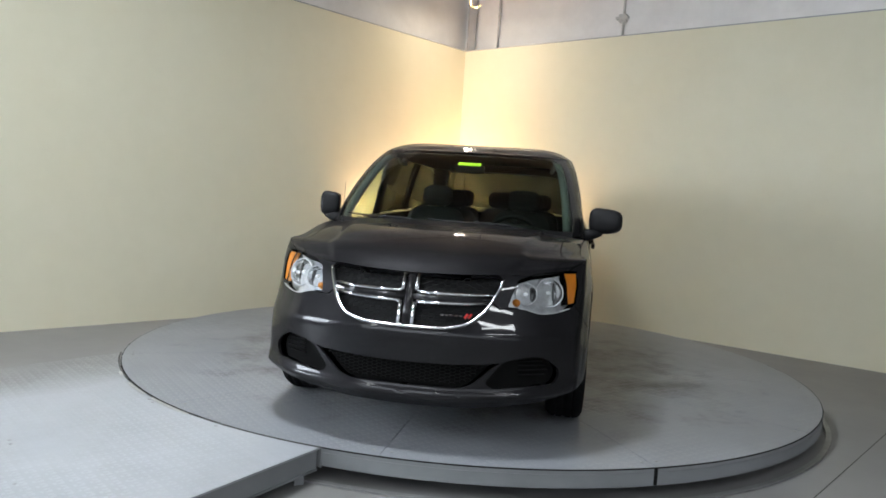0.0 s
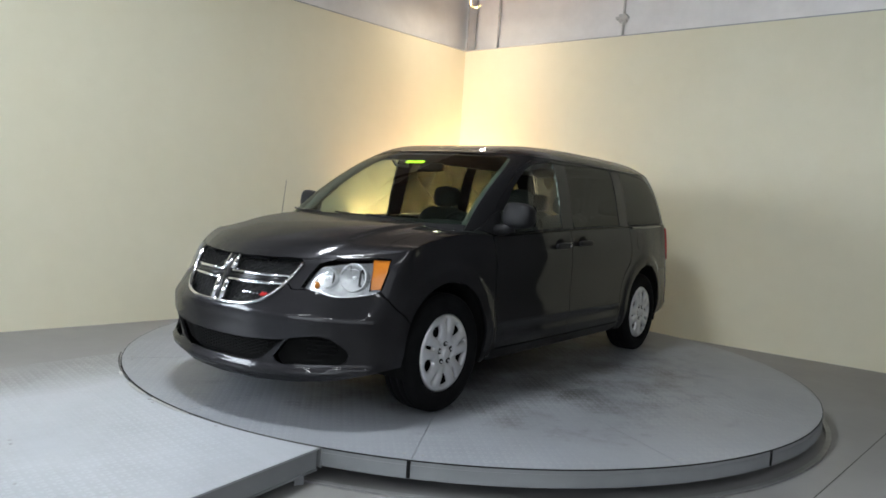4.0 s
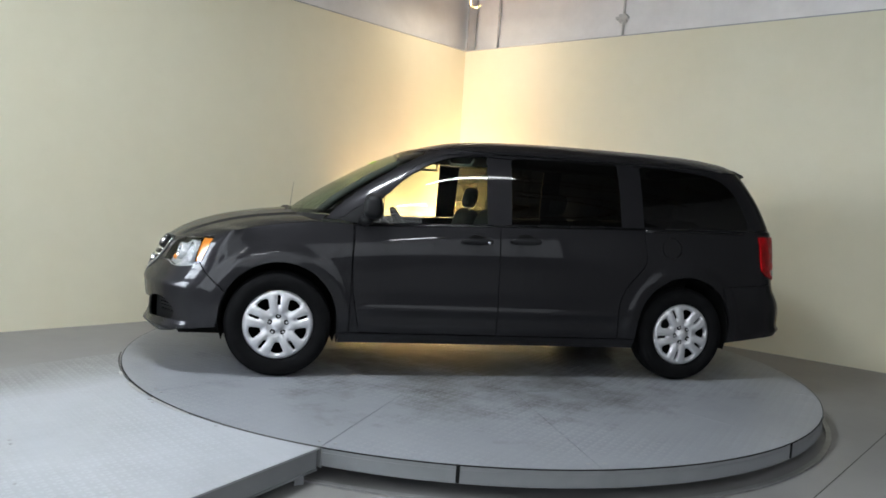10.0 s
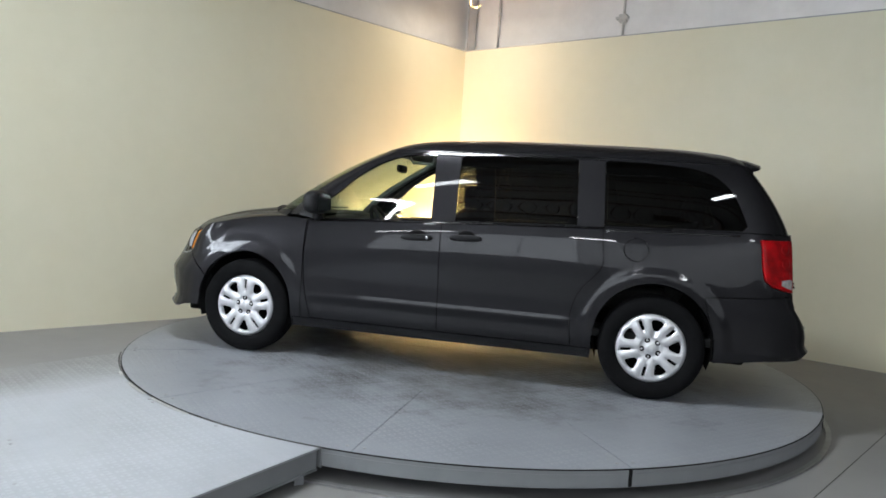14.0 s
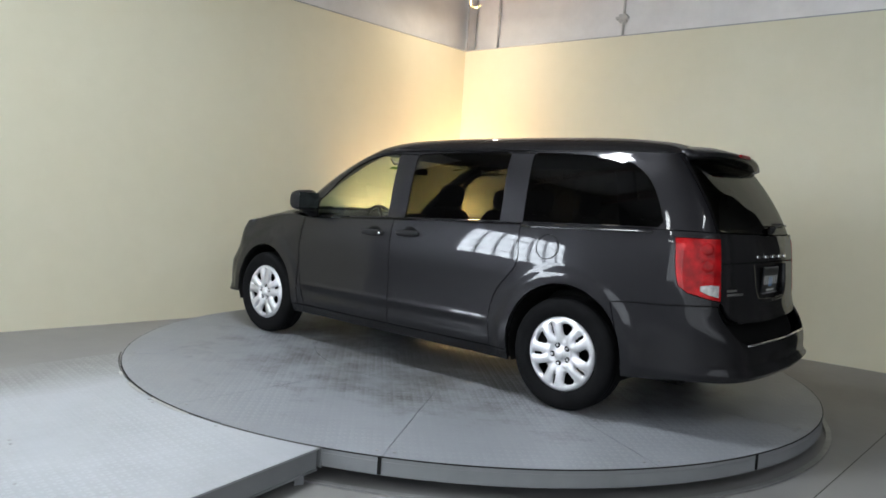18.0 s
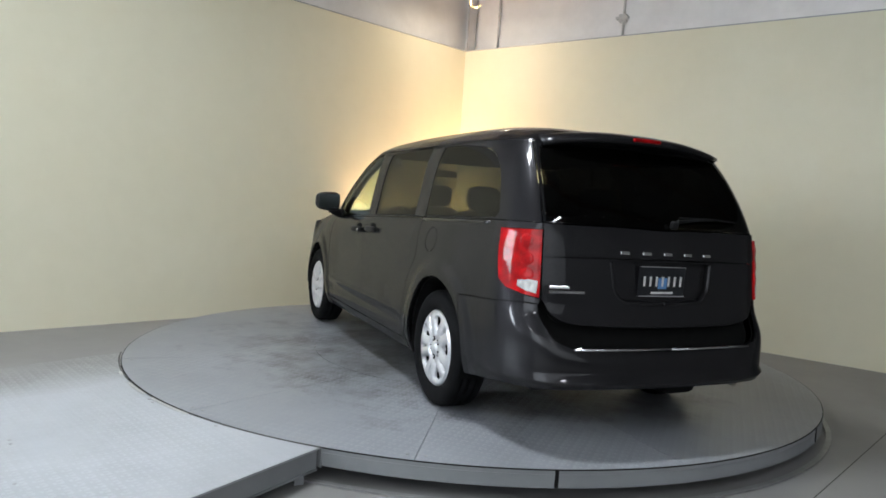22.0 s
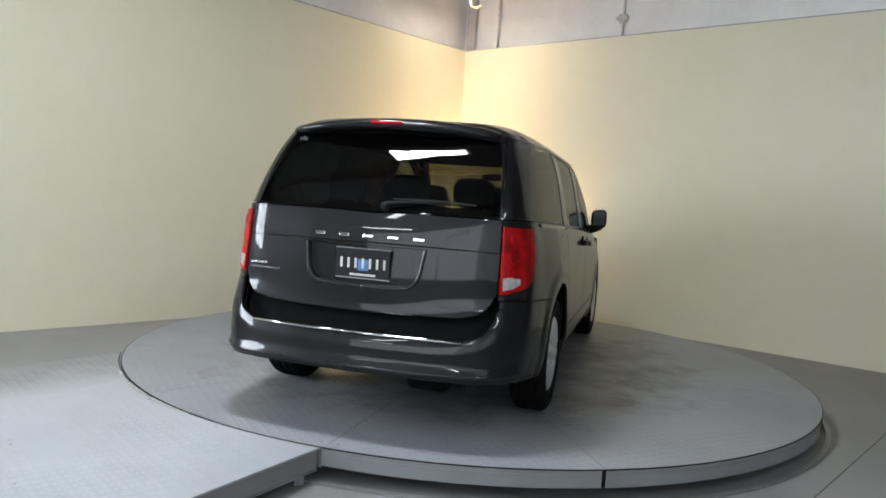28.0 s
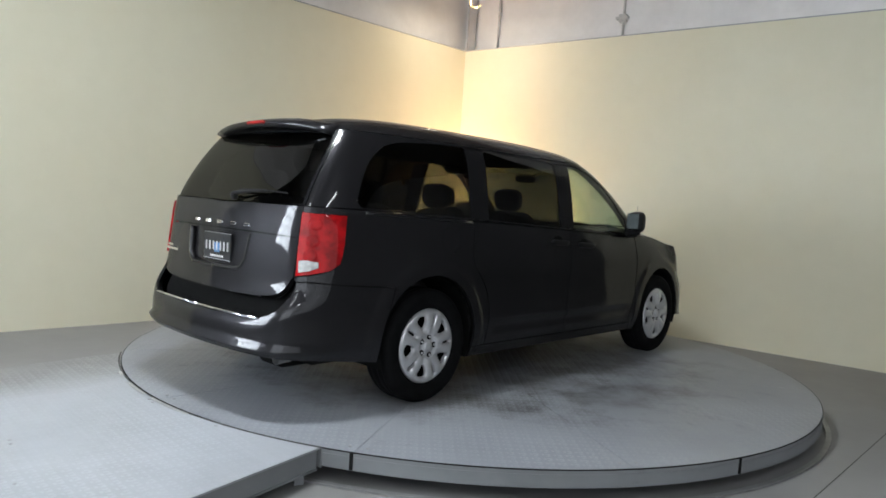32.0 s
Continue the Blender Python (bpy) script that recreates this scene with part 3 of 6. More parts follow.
class Wrap:
    """Half of the van's skin: plan outlines at several heights, front centre to rear centre."""

    def __init__(self, levels, rows, zref, bulge=None, soft=0.045):
        self.soft = soft
        self.z = np.array(levels, float)
        self.x = np.array([[p[0] for p in r] for r in rows], float)
        self.y = np.array([[p[1] for p in r] for r in rows], float)
        self.k = self.x.shape[1]
        self.bulge = bulge
        self.memo = {}
        self.us = np.linspace(0, self.k - 1, 900)
        X, Y = self.raw(self.us, np.full(900, zref))
        self.ss = np.concatenate([[0], np.cumsum(np.hypot(np.diff(X), np.diff(Y)))])
        self.smax = self.ss[-1]
        self.weave()

    def along(self, net, u):
        ks = np.arange(self.k, dtype=float)
        out = np.empty((len(self.z), len(u)))
        for j in range(len(self.z)):
            out[j] = hermite(ks, np.repeat(net[j][:, None], len(u), 1), u)
        return out

    def raw(self, u, z):
        return hermite(self.z, self.along(self.x, u), z), hermite(self.z, self.along(self.y, u), z)

    def weave(self):
        """A fine net of the skin, averaged over a hand's width so that the knots leave no ripples."""
        d = 0.008
        ns, nz = int(self.smax / d) + 1, int((self.z[-1] - self.z[0]) / d) + 1
        self.sg, self.zg = np.linspace(0, self.smax, ns), np.linspace(self.z[0], self.z[-1], nz)
        u = np.interp(self.sg, self.ss, self.us)
        S, Z = np.meshgrid(u, self.zg, indexing="ij")
        X, Y = self.raw(S.ravel(), Z.ravel())
        r = int(3 * self.soft / d)
        w = np.exp(-0.5 * (np.arange(-r, r + 1) * d / self.soft) ** 2)
        w /= w.sum()
        nets = []
        for A, sign in ((X.reshape(ns, nz), 1), (Y.reshape(ns, nz), -1)):
            A = np.concatenate([sign * A[r:0:-1], A, sign * A[-2:-r - 2:-1]], 0)
            A = sum(w[k] * A[k:k + ns] for k in range(2 * r + 1))
            lo, hi = 2 * A[:, :1] - A[:, r:0:-1], 2 * A[:, -1:] - A[:, -2:-r - 2:-1]
            A = np.concatenate([lo, A, hi], 1)
            nets.append(sum(w[k] * A[:, k:k + nz] for k in range(2 * r + 1)))
        self.nets = [np.pad(A, 1, mode="reflect", reflect_type="odd") for A in nets]

    def fair(self, s, z):
        fs = np.clip(s, 0, self.smax) / (self.sg[1] - self.sg[0])
        fz = np.clip((z - self.z[0]) / (self.zg[1] - self.zg[0]), 0, len(self.zg) - 1)
        i, j = np.minimum(fs.astype(int), len(self.sg) - 2), np.minimum(fz.astype(int), len(self.zg) - 2)

        def taps(t):
            return ((-t + 2 * t**2 - t**3) / 2, (2 - 5 * t**2 + 3 * t**3) / 2, (t + 4 * t**2 - 3 * t**3) / 2, (t**3 - t**2) / 2)
        ws, wz = taps(fs - i), taps(fz - j)
        return [sum(ws[a] * wz[b] * A[i + a, j + b] for a in range(4) for b in range(4)) for A in self.nets]

    def points(self, s, z):
        s, z = np.asarray(s, float), np.asarray(z, float)
        x, y = self.fair(s, z)
        if self.bulge:
            x, y = self.bulge(x, y, z)
        return np.stack([x, y, z], 1)

    def normals(self, s, z, e=0.006):
        a = self.points(s + e, z) - self.points(s - e, z)
        b = self.points(s, z + e) - self.points(s, z - e)
        n = np.cross(b, a)
        n /= np.maximum(np.linalg.norm(n, axis=1, keepdims=True), 1e-9)
        flip = (n[:, 0] * (self.points(s, z)[:, 0]) + n[:, 1]) < 0
        if flip.mean() > 0.5:
            n = -n
        n[s <= 1e-6, 1] = 0
        n[s >= self.smax - 1e-6, 1] = 0
        return n / np.linalg.norm(n, axis=1, keepdims=True)

    def at(self, z):
        k = round(float(z), 4)
        if k not in self.memo:
            self.memo[k] = self.raw(self.us, np.full(len(self.us), k))
        return self.memo[k]

    def X(self, x, z):
        """The place (s, z) on the side where the skin reaches x."""
        X, _ = self.at(z)
        return (float(np.interp(-x, -X, self.ss)), z)

    def F(self, y, z):
        _, Y = self.at(z)
        m = int(np.argmax(Y))
        return (float(np.interp(y, Y[:m], self.ss[:m])), z)

    def B(self, y, z):
        _, Y = self.at(z)
        m = len(Y) - 1 - int(np.argmax(Y[::-1]))
        return (float(np.interp(-y, -Y[m:], self.ss[m:])), z)


def inside(poly, P):
    x, y = P[:, 0], P[:, 1]
    r = np.zeros(len(P), bool)
    n = len(poly)
    for i in range(n):
        (x0, y0), (x1, y1) = poly[i], poly[(i + 1) % n]
        if y0 == y1:
            continue
        c = ((y0 > y) != (y1 > y)) & (x < (x1 - x0) * (y - y0) / (y1 - y0) + x0)
        r ^= c
    return r


def dense(poly, step=0.03):
    out = []
    for i in range(len(poly)):
        a, b = poly[i], poly[(i + 1) % len(poly)]
        n = max(1, int(math.hypot(b[0] - a[0], b[1] - a[1]) / step))
        out += [(a[0] + (b[0] - a[0]) * k / n, a[1] + (b[1] - a[1]) * k / n) for k in range(n)]
    return out


def smooth_line(pts, n=6):
    """A rounded polyline through the points given."""
    P = np.array(pts, float)
    t = np.concatenate([[0], np.cumsum(np.hypot(*np.diff(P, axis=0).T))])
    q = np.concatenate([np.linspace(t[i], t[i + 1], n, endpoint=False) for i in range(len(t) - 1)] + [[t[-1]]])
    m = np.gradient(P, t, axis=0)
    i = np.clip(np.searchsorted(t, q, side="right") - 1, 0, len(t) - 2)
    h = (t[i + 1] - t[i])[:, None]
    f = ((q - t[i]) / h[:, 0])[:, None]
    o = (2 * f**3 - 3 * f**2 + 1) * P[i] + (f**3 - 2 * f**2 + f) * h * m[i] + (3 * f**2 - 2 * f**3) * P[i + 1] + (f**3 - f**2) * h * m[i + 1]
    return [tuple(v) for v in o]


def cut(polys, z0, z1, smax, step=0.028):
    """Cut the unrolled skin along all outlines. Returns for each name its points and triangles; the first outline that holds a piece wins."""
    verts, edges = [], []
    for _, poly in polys:
        d = dense(poly)
        b = len(verts)
        verts += d
        edges += [(b + i, b + (i + 1) % len(d)) for i in range(len(d))]
    ns, nz = int(smax / step), int((z1 - z0) / step)
    verts += [(smax * (i + (0.5 if j % 2 and 0 < i < ns else 0)) / ns, z0 + (z1 - z0) * j / nz) for i in range(ns + 1) for j in range(nz + 1) if i + 0.5 * (j % 2) <= ns]
    r = delaunay_2d_cdt([Vector(v) for v in verts], edges, [], 0, 1e-5)
    V = np.array([tuple(v) for v in r[0]])
    T = np.array([f for f in r[2] if len(f) == 3])
    c = V[T].mean(1)
    a, b = V[T[:, 1]] - V[T[:, 0]], V[T[:, 2]] - V[T[:, 0]]
    ok = np.abs(a[:, 0] * b[:, 1] - a[:, 1] * b[:, 0]) > 1e-9
    left = ok.copy()
    out = {}
    for name, poly in polys:
        hit = left & inside(poly, c)
        left &= ~hit
        if name in out:
            out[name] = np.concatenate([out[name], T[hit]])
        else:
            out[name] = T[hit]
    return V, out


def skin(name, wrap, V, T, material, parent, label="", side=1, lift=0.0, gap=0.0034, depth=0.016, whole=False, flat_edge=False):
    """One panel: the piece laid on the skin, its rim drawn in by a hair and turned inwards. side -1: mirrored; whole: both halves in one."""
    use = np.unique(T)
    idx = {v: i for i, v in enumerate(use)}
    P2 = V[use].copy()
    tri = [[idx[v] for v in t] for t in T]
    A = P2[[t[0] for t in tri]], P2[[t[1] for t in tri]], P2[[t[2] for t in tri]]
    ccw = (A[1][:, 0] - A[0][:, 0]) * (A[2][:, 1] - A[0][:, 1]) - (A[1][:, 1] - A[0][:, 1]) * (A[2][:, 0] - A[0][:, 0])
    tri = [t if c > 0 else t[::-1] for t, c in zip(tri, ccw)]
    count = {}
    for t in tri:
        for a, b in ((t[0], t[1]), (t[1], t[2]), (t[2], t[0])):
            count[(a, b)] = 1
    rim = [(a, b) for a, b in count if (b, a) not in count]

    def mid(i):
        return P2[i, 0] < 1e-4 or P2[i, 0] > wrap.smax - 1e-4
    rim = [(a, b) for a, b in rim if not (mid(a) and mid(b))]
    push = np.zeros_like(P2)
    for a, b in rim:
        d = P2[b] - P2[a]
        n = np.array([-d[1], d[0]]) / (np.hypot(*d) + 1e-12)
        push[a] += n
        push[b] += n
    ln = np.hypot(push[:, 0], push[:, 1])
    push[ln > 0] /= ln[ln > 0][:, None]
    for i in range(len(P2)):
        if mid(i):
            push[i, 0] = 0
    Q = P2 + push * gap
    N = wrap.normals(Q[:, 0], Q[:, 1])
    P = wrap.points(Q[:, 0], Q[:, 1]) + N * lift
    verts, norms, faces = P.tolist(), N.tolist(), [list(t) for t in tri]
    if depth:
        for a, b in rim:
            n0 = len(verts)
            e = P[b] - P[a]
            out = np.cross(e, 0.5 * (N[a] + N[b]))
            out = (out / (np.linalg.norm(out) + 1e-12)).tolist()
            for i in (a, b):
                verts.append(P[i].tolist())
                verts.append((P[i] - N[i] * depth).tolist())
                norms += [out, out]
            faces.append([n0, n0 + 1, n0 + 3, n0 + 2])
    # the unrolled skin runs clockwise seen from outside on the left half
    t0, t1, t2 = np.array(tri).T
    test = (np.cross(P[t1] - P[t0], P[t2] - P[t0]) * N[t0]).sum()
    if test < 0:
        faces = [f[::-1] for f in faces]
    verts, norms = np.array(verts), np.array(norms)
    M = np.array([1, -1, 1])
    if whole:
        n = len(verts)
        faces = faces + [[i + n for i in f[::-1]] for f in faces]
        verts, norms = np.concatenate([verts, verts * M]), np.concatenate([norms, norms * M])
    elif side < 0:
        faces = [f[::-1] for f in faces]
        verts, norms = verts * M, norms * M
    me = bpy.data.meshes.new(name)
    me.from_pydata([tuple(v) for v in verts], [], faces)
    me.materials.append(material)
    me.shade_smooth()
    me.normals_split_custom_set_from_vertices([tuple(v) for v in norms])
    ob = new(name, me)
    ob.parent = parent
    if label:
        tagged(ob, label=label)
    return ob


WHEEL_X, WHEEL_Y, WHEEL_R = 1.539, 0.825, 0.362


def flares(x, y, z):
    """Swollen arches, the waist crease and the hollow door bottoms."""
    for wx in (WHEEL_X, -WHEEL_X):
        r = np.hypot(x - wx, z - 0.40)
        f = np.clip((0.535 - r) / 0.08, 0, 1)
        y = y + (0.011 if wx > 0 else 0.013) * f * f * (3 - 2 * f) * (y > 0.6) * (z > 0.2)
    back = np.clip((-1.95 - x) / 0.2, 0, 1) * 0.030 * np.exp(-((z - 0.392) / 0.024) ** 2)
    nose = np.clip((x - 1.95) / 0.2, 0, 1) * (0.026 * np.exp(-((z - 0.282 - 0.06 * np.clip(y - 0.3, 0, 1)) / 0.026) ** 2) + 0.010 * np.exp(-((z - 0.60) / 0.03) ** 2))
    x = x + nose - back
    doors = np.clip((1.05 - np.abs(x + 0.0)) / 0.15, 0, 1)
    y = y + doors * (0.007 * np.exp(-((z - 0.492) / 0.016) ** 2) - 0.012 * np.exp(-((z - 0.435) / 0.04) ** 2)) * (y > 0.6)
    return x, y


LOW_Z = [0.20, 0.27, 0.36, 0.46, 0.56, 0.63, 0.72, 0.82, 0.92, 1.02, 1.12, 1.24]
FRONT_Y = [0, 0.25, 0.47, 0.65, 0.80, 0.90]
FRONT_X = [(2.44, 2.42, 2.34, 2.25, 2.12, 2.00), (2.515, 2.50, 2.435, 2.355, 2.23, 2.08), (2.495, 2.48, 2.42, 2.33, 2.215, 2.08),
           (2.515, 2.50, 2.44, 2.35, 2.225, 2.08), (2.525, 2.51, 2.45, 2.36, 2.23, 2.07), (2.52, 2.505, 2.44, 2.345, 2.205, 2.03),
           (2.49, 2.465, 2.375, 2.27, 2.13, 1.98), (2.44, 2.41, 2.325, 2.23, 2.095, 1.95), (2.375, 2.345, 2.27, 2.17, 2.05, 1.92),
           (2.18, 2.16, 2.10, 2.02, 1.925, 1.83), (2.14, 2.12, 2.06, 1.98, 1.90, 1.83), (2.12, 2.10, 2.04, 1.96, 1.88, 1.82)]
SIDE_X = [1.75, 1.2, 0.3, -0.7, -1.5, -2.0]
SIDE_Y = [(.85, .86, .86, .86, .86, .84), (.90, .905, .91, .91, .90, .88), (.93, .935, .94, .94, .935, .91), (.94, .95, .955, .955, .95, .925),
          (.932, .95, .95, .95, .95, .925), (.928, .948, .945, .945, .95, .925), (.926, .95, .948, .948, .952, .92), (.915, .947, .952, .952, .955, .915),
          (.896, .938, .95, .95, .95, .905), (.857, .910, .935, .94, .935, .895), (.79, .872, .911, .921, .915, .879), (.70, .80, .872, .886, .88, .85)]
REAR = [((-2.25, .82), -2.42, -2.50, -2.53, -2.54), ((-2.30, .845), -2.49, -2.56, -2.585, -2.595), ((-2.33, .862), -2.53, -2.60, -2.625, -2.635),
        ((-2.345, .866), -2.545, -2.605, -2.63, -2.64), ((-2.345, .866), -2.54, -2.59, -2.615, -2.625), ((-2.34, .866), -2.525, -2.525, -2.53, -2.53),
        ((-2.31, .866), -2.463, -2.490, -2.503, -2.508), ((-2.28, .868), -2.455, -2.482, -2.495, -2.500), ((-2.25, .87), -2.446, -2.473, -2.486, -2.491),
        ((-2.235, .867), -2.435, -2.463, -2.476, -2.481), ((-2.22, .86), -2.421, -2.450, -2.463, -2.468), ((-2.18, .835), -2.39, -2.42, -2.433, -2.438)]
CROWN = [0, 0, 0, 0, 0, 0, 1, 1, 1, 1, 0.6, 0.1]
REAR = [(r[0], r[1] + 0.010 * c, r[2] - 0.002 * c, r[3] - 0.014 * c, r[4] - 0.017 * c) for r, c in zip(REAR, CROWN)]
LOW = Wrap(LOW_Z, [list(zip(fx, FRONT_Y)) + list(zip(SIDE_X, sy)) + [r[0], (r[1], 0.73), (r[2], 0.5), (r[3], 0.25), (r[4], 0.0)]
                   for fx, sy, r in zip(FRONT_X, SIDE_Y, REAR)], 0.82, flares)

UP_Z = [1.10, 1.20, 1.30, 1.40, 1.50, 1.60, 1.66]
UP_FRONT = [((1.54, 0), (1.52, .37), (1.43, .65), (1.22, .825), (.95, .882)), ((1.40, 0), (1.38, .37), (1.29, .635), (1.11, .815), (.82, .872)),
            ((1.245, 0), (1.225, .36), (1.145, .615), (.98, .80), (.70, .855)), ((1.08, 0), (1.06, .36), (.985, .60), (.835, .78), (.57, .836)),
            ((.905, 0), (.885, .35), (.815, .585), (.67, .757), (.43, .812)), ((.715, 0), (.695, .34), (.625, .56), (.49, .728), (.25, .782)),
            ((.575, 0), (.555, .33), (.485, .54), (.35, .698), (.12, .750))]
UP_SIDE = [(.905, .915, .90), (.878, .888, .875), (.86, .868, .855), (.84, .848, .833), (.815, .823, .805), (.783, .79, .77), (.752, .758, .738)]
UP_REAR = [((-2.20, .86), (-2.42, .73), (-2.46, .36), (-2.47, 0)), ((-2.17, .838), (-2.39, .722), (-2.43, .35), (-2.44, 0)),
           ((-2.13, .816), (-2.345, .712), (-2.385, .345), (-2.395, 0)), ((-2.08, .796), (-2.29, .70), (-2.33, .34), (-2.34, 0)),
           ((-2.02, .772), (-2.225, .685), (-2.265, .335), (-2.275, 0)), ((-1.95, .738), (-2.15, .665), (-2.19, .33), (-2.20, 0)),
           ((-1.90, .705), (-2.10, .645), (-2.14, .32), (-2.15, 0))]
UP_FRONT = [[(x + d, y) for x, y in row] for row, d in zip(UP_FRONT, (0.0, 0.02, 0.03, 0.035, 0.04, 0.04, 0.04))]
UP = Wrap(UP_Z, [list(f) + list(zip((-0.2, -1.0, -1.7), s)) + list(r) for f, s, r in zip(UP_FRONT, UP_SIDE, UP_REAR)], 1.35)

BELT_X = [-2.5, -2.07, -1.14, -0.73, -0.33, 0.08, 0.5, 0.9, 1.2]
BELT_Z = [1.20, 1.195, 1.168, 1.155, 1.14, 1.125, 1.105, 1.085, 1.075]


def belt(x):
    return float(np.interp(x, BELT_X, BELT_Z))


FEND_X = [0.9, 1.15, 1.3, 1.5, 1.7, 1.9, 2.02, 2.3]
FEND_Z = [1.08, 1.087, 1.084, 1.064, 1.028, 0.982, 0.948, 0.935]


def fender_top(x):
    return float(np.interp(x, FEND_X, FEND_Z))


HOOD_W = 0.80


def nose_z(a):
    return 0.895 + 0.047 * a ** 2.6


def on_low(kind, pts):
    f = {"X": LOW.X, "F": LOW.F, "B": LOW.B}[kind]
    return [f(a, b) for a, b in pts]


def on_up(kind, pts):
    f = {"X": UP.X, "F": UP.F, "B": UP.B}[kind]
    return [f(a, b) for a, b in pts]


def arch(wx, r, zc=0.40, z0=0.15):
    """Outline of a wheel opening in the unrolled side."""
    pts = [(wx - r - 0.005, z0)] + [(wx + r * math.cos(a), zc + r * math.sin(a)) for a in [math.pi - k * math.pi / 22 for k in range(23)]] + [(wx + r + 0.005, z0)]
    return on_low("X", pts)


def largest(T):
    """Which triangles belong to the largest connected piece."""
    mark = np.arange(T.max() + 1)
    for _ in range(400):
        low = mark[T].min(1)
        old = mark.copy()
        for k in range(3):
            np.minimum.at(mark, T[:, k], low)
        mark = mark[mark]
        if (mark == old).all():
            break
    lab = mark[T[:, 0]]
    names, count = np.unique(lab, return_counts=True)
    return lab == names[np.argmax(count)]


def head_outline():
    return on_low("F", [(0.505, 0.755), (0.520, 0.81), (0.545, 0.885)]) + [LOW.F(y, nose_z(y / HOOD_W) - 0.004) for y in (0.62, 0.70, 0.77)] + \
        on_low("X", [(2.000, 0.934), (2.024, 0.86), (2.060, 0.765), (2.10, 0.742)]) + on_low("F", [(0.735, 0.722), (0.66, 0.722), (0.60, 0.740), (0.555, 0.748)])


def van_body(van):
    SM = LOW.smax
    # upper limits of the lower skin
    nose = [LOW.F(a * HOOD_W, nose_z(a)) for a in np.linspace(0, 1, 12)]
    nose[0] = (0.0, nose_z(0))
    fend = [LOW.X(x, fender_top(x)) for x in np.linspace(1.97, 1.15, 14)]
    waist = [LOW.X(x, belt(x)) for x in np.linspace(1.10, -2.12, 30)]
    stern = [LOW.B(y, 1.198) for y in (0.80, 0.74, 0.6, 0.4, 0.2)] + [(SM, 1.19)]
    top = nose + fend + waist + stern
    full = [(0.0, 0.20)] + top + [(SM, 0.20)]
    # openings and lamps
    head = head_outline()
    grille = [(0.0, 0.632)] + smooth_line(on_low("F", [(0.10, 0.633), (0.24, 0.643), (0.34, 0.675), (0.40, 0.735), (0.44, 0.81), (0.468, 0.878)])) + [LOW.F(y, nose_z(y / HOOD_W) - 0.006) for y in (0.44, 0.3, 0.15)] + [(0.0, 0.886)]
    low_gr = [(0.0, 0.335), *smooth_line(on_low("F", [(0.20, 0.335), (0.30, 0.342), (0.345, 0.357), (0.40, 0.400), (0.45, 0.447), (0.485, 0.474)])), *on_low("F", [(0.44, 0.464), (0.30, 0.456), (0.1, 0.449)]), (0.0, 0.448)]
    fog = smooth_line(on_low("F", [(0.425, 0.372), (0.462, 0.420), (0.51, 0.474), (0.58, 0.494), (0.68, 0.502), (0.735, 0.476), (0.785, 0.41), (0.77, 0.372), (0.70, 0.36), (0.54, 0.348), (0.44, 0.350), (0.425, 0.372)]), 3)[:-1]
    tail = [LOW.X(-2.19, 1.155)] + [LOW.X(-2.21, 1.0), LOW.X(-2.235, 0.885)] + on_low("B", [(0.86, 0.845), (0.80, 0.818), (0.745, 0.808), (0.738, 0.95), (0.732, 1.162)])
    amber = [LOW.X(2.003, 0.929), LOW.X(2.026, 0.86), LOW.X(2.062, 0.768), LOW.X(2.108, 0.760), LOW.X(2.100, 0.82), LOW.X(2.088, 0.87), LOW.X(2.070, 0.929)]
    rev = on_low("B", [(0.826, 0.890), (0.828, 0.862), (0.80, 0.842), (0.758, 0.830), (0.752, 0.895), (0.79, 0.900)])
    recess = [LOW.B(0.345, 1.012)] + smooth_line(on_low("B", [(0.335, 0.95), (0.315, 0.85), (0.27, 0.803), (0.20, 0.795)]), 4) + [(SM, 0.79), (SM, 1.014)]
    gate_top = [LOW.B(0.728, 1.198), LOW.B(0.735, 1.022), LOW.B(0.4, 1.028), (SM, 1.030), (SM, 1.19)] + [LOW.B(y, 1.197) for y in (0.2, 0.4, 0.6)]
    a1, a2 = arch(WHEEL_X, 0.392), arch(-WHEEL_X, 0.405, zc=0.405)
    door_f = [LOW.X(x, z) for x, z in [(1.045, belt(1.04) - 0.012), (1.05, 0.95), (1.057, 0.80), (1.045, 0.62), (1.015, 0.46), (0.985, 0.325)]] + [LOW.X(x, 0.320) for x in (0.6, 0.3, -0.018)] + \
        [LOW.X(x, z) for x, z in [(-0.014, 0.6), (-0.006, 0.95), (-0.006, belt(0) - 0.012)]] + [LOW.X(x, belt(x) - 0.012) for x in (0.2, 0.4, 0.6, 0.8)]
    door_s = [LOW.X(x, z) for x, z in [(-0.006, belt(0) - 0.012), (-0.006, 0.95), (-0.014, 0.6), (-0.018, 0.320)]] + [LOW.X(x, 0.320) for x in (-0.3, -0.6, -0.985)] + \
        smooth_line([LOW.X(x, z) for x, z in [(-0.985, 0.36), (-0.977, 0.56), (-1.02, 0.70), (-1.115, 0.82), (-1.165, 0.885), (-1.178, 0.95), (-1.165, 1.05), (-1.158, belt(-1.158) - 0.012)]], 4) + [LOW.X(x, belt(x) - 0.012) for x in (-0.9, -0.6, -0.3)]
    fuel = [LOW.X(-1.391 + 0.082 * math.cos(k * math.pi / 12), 1.030 + 0.078 * math.sin(k * math.pi / 12)) for k in range(24)]
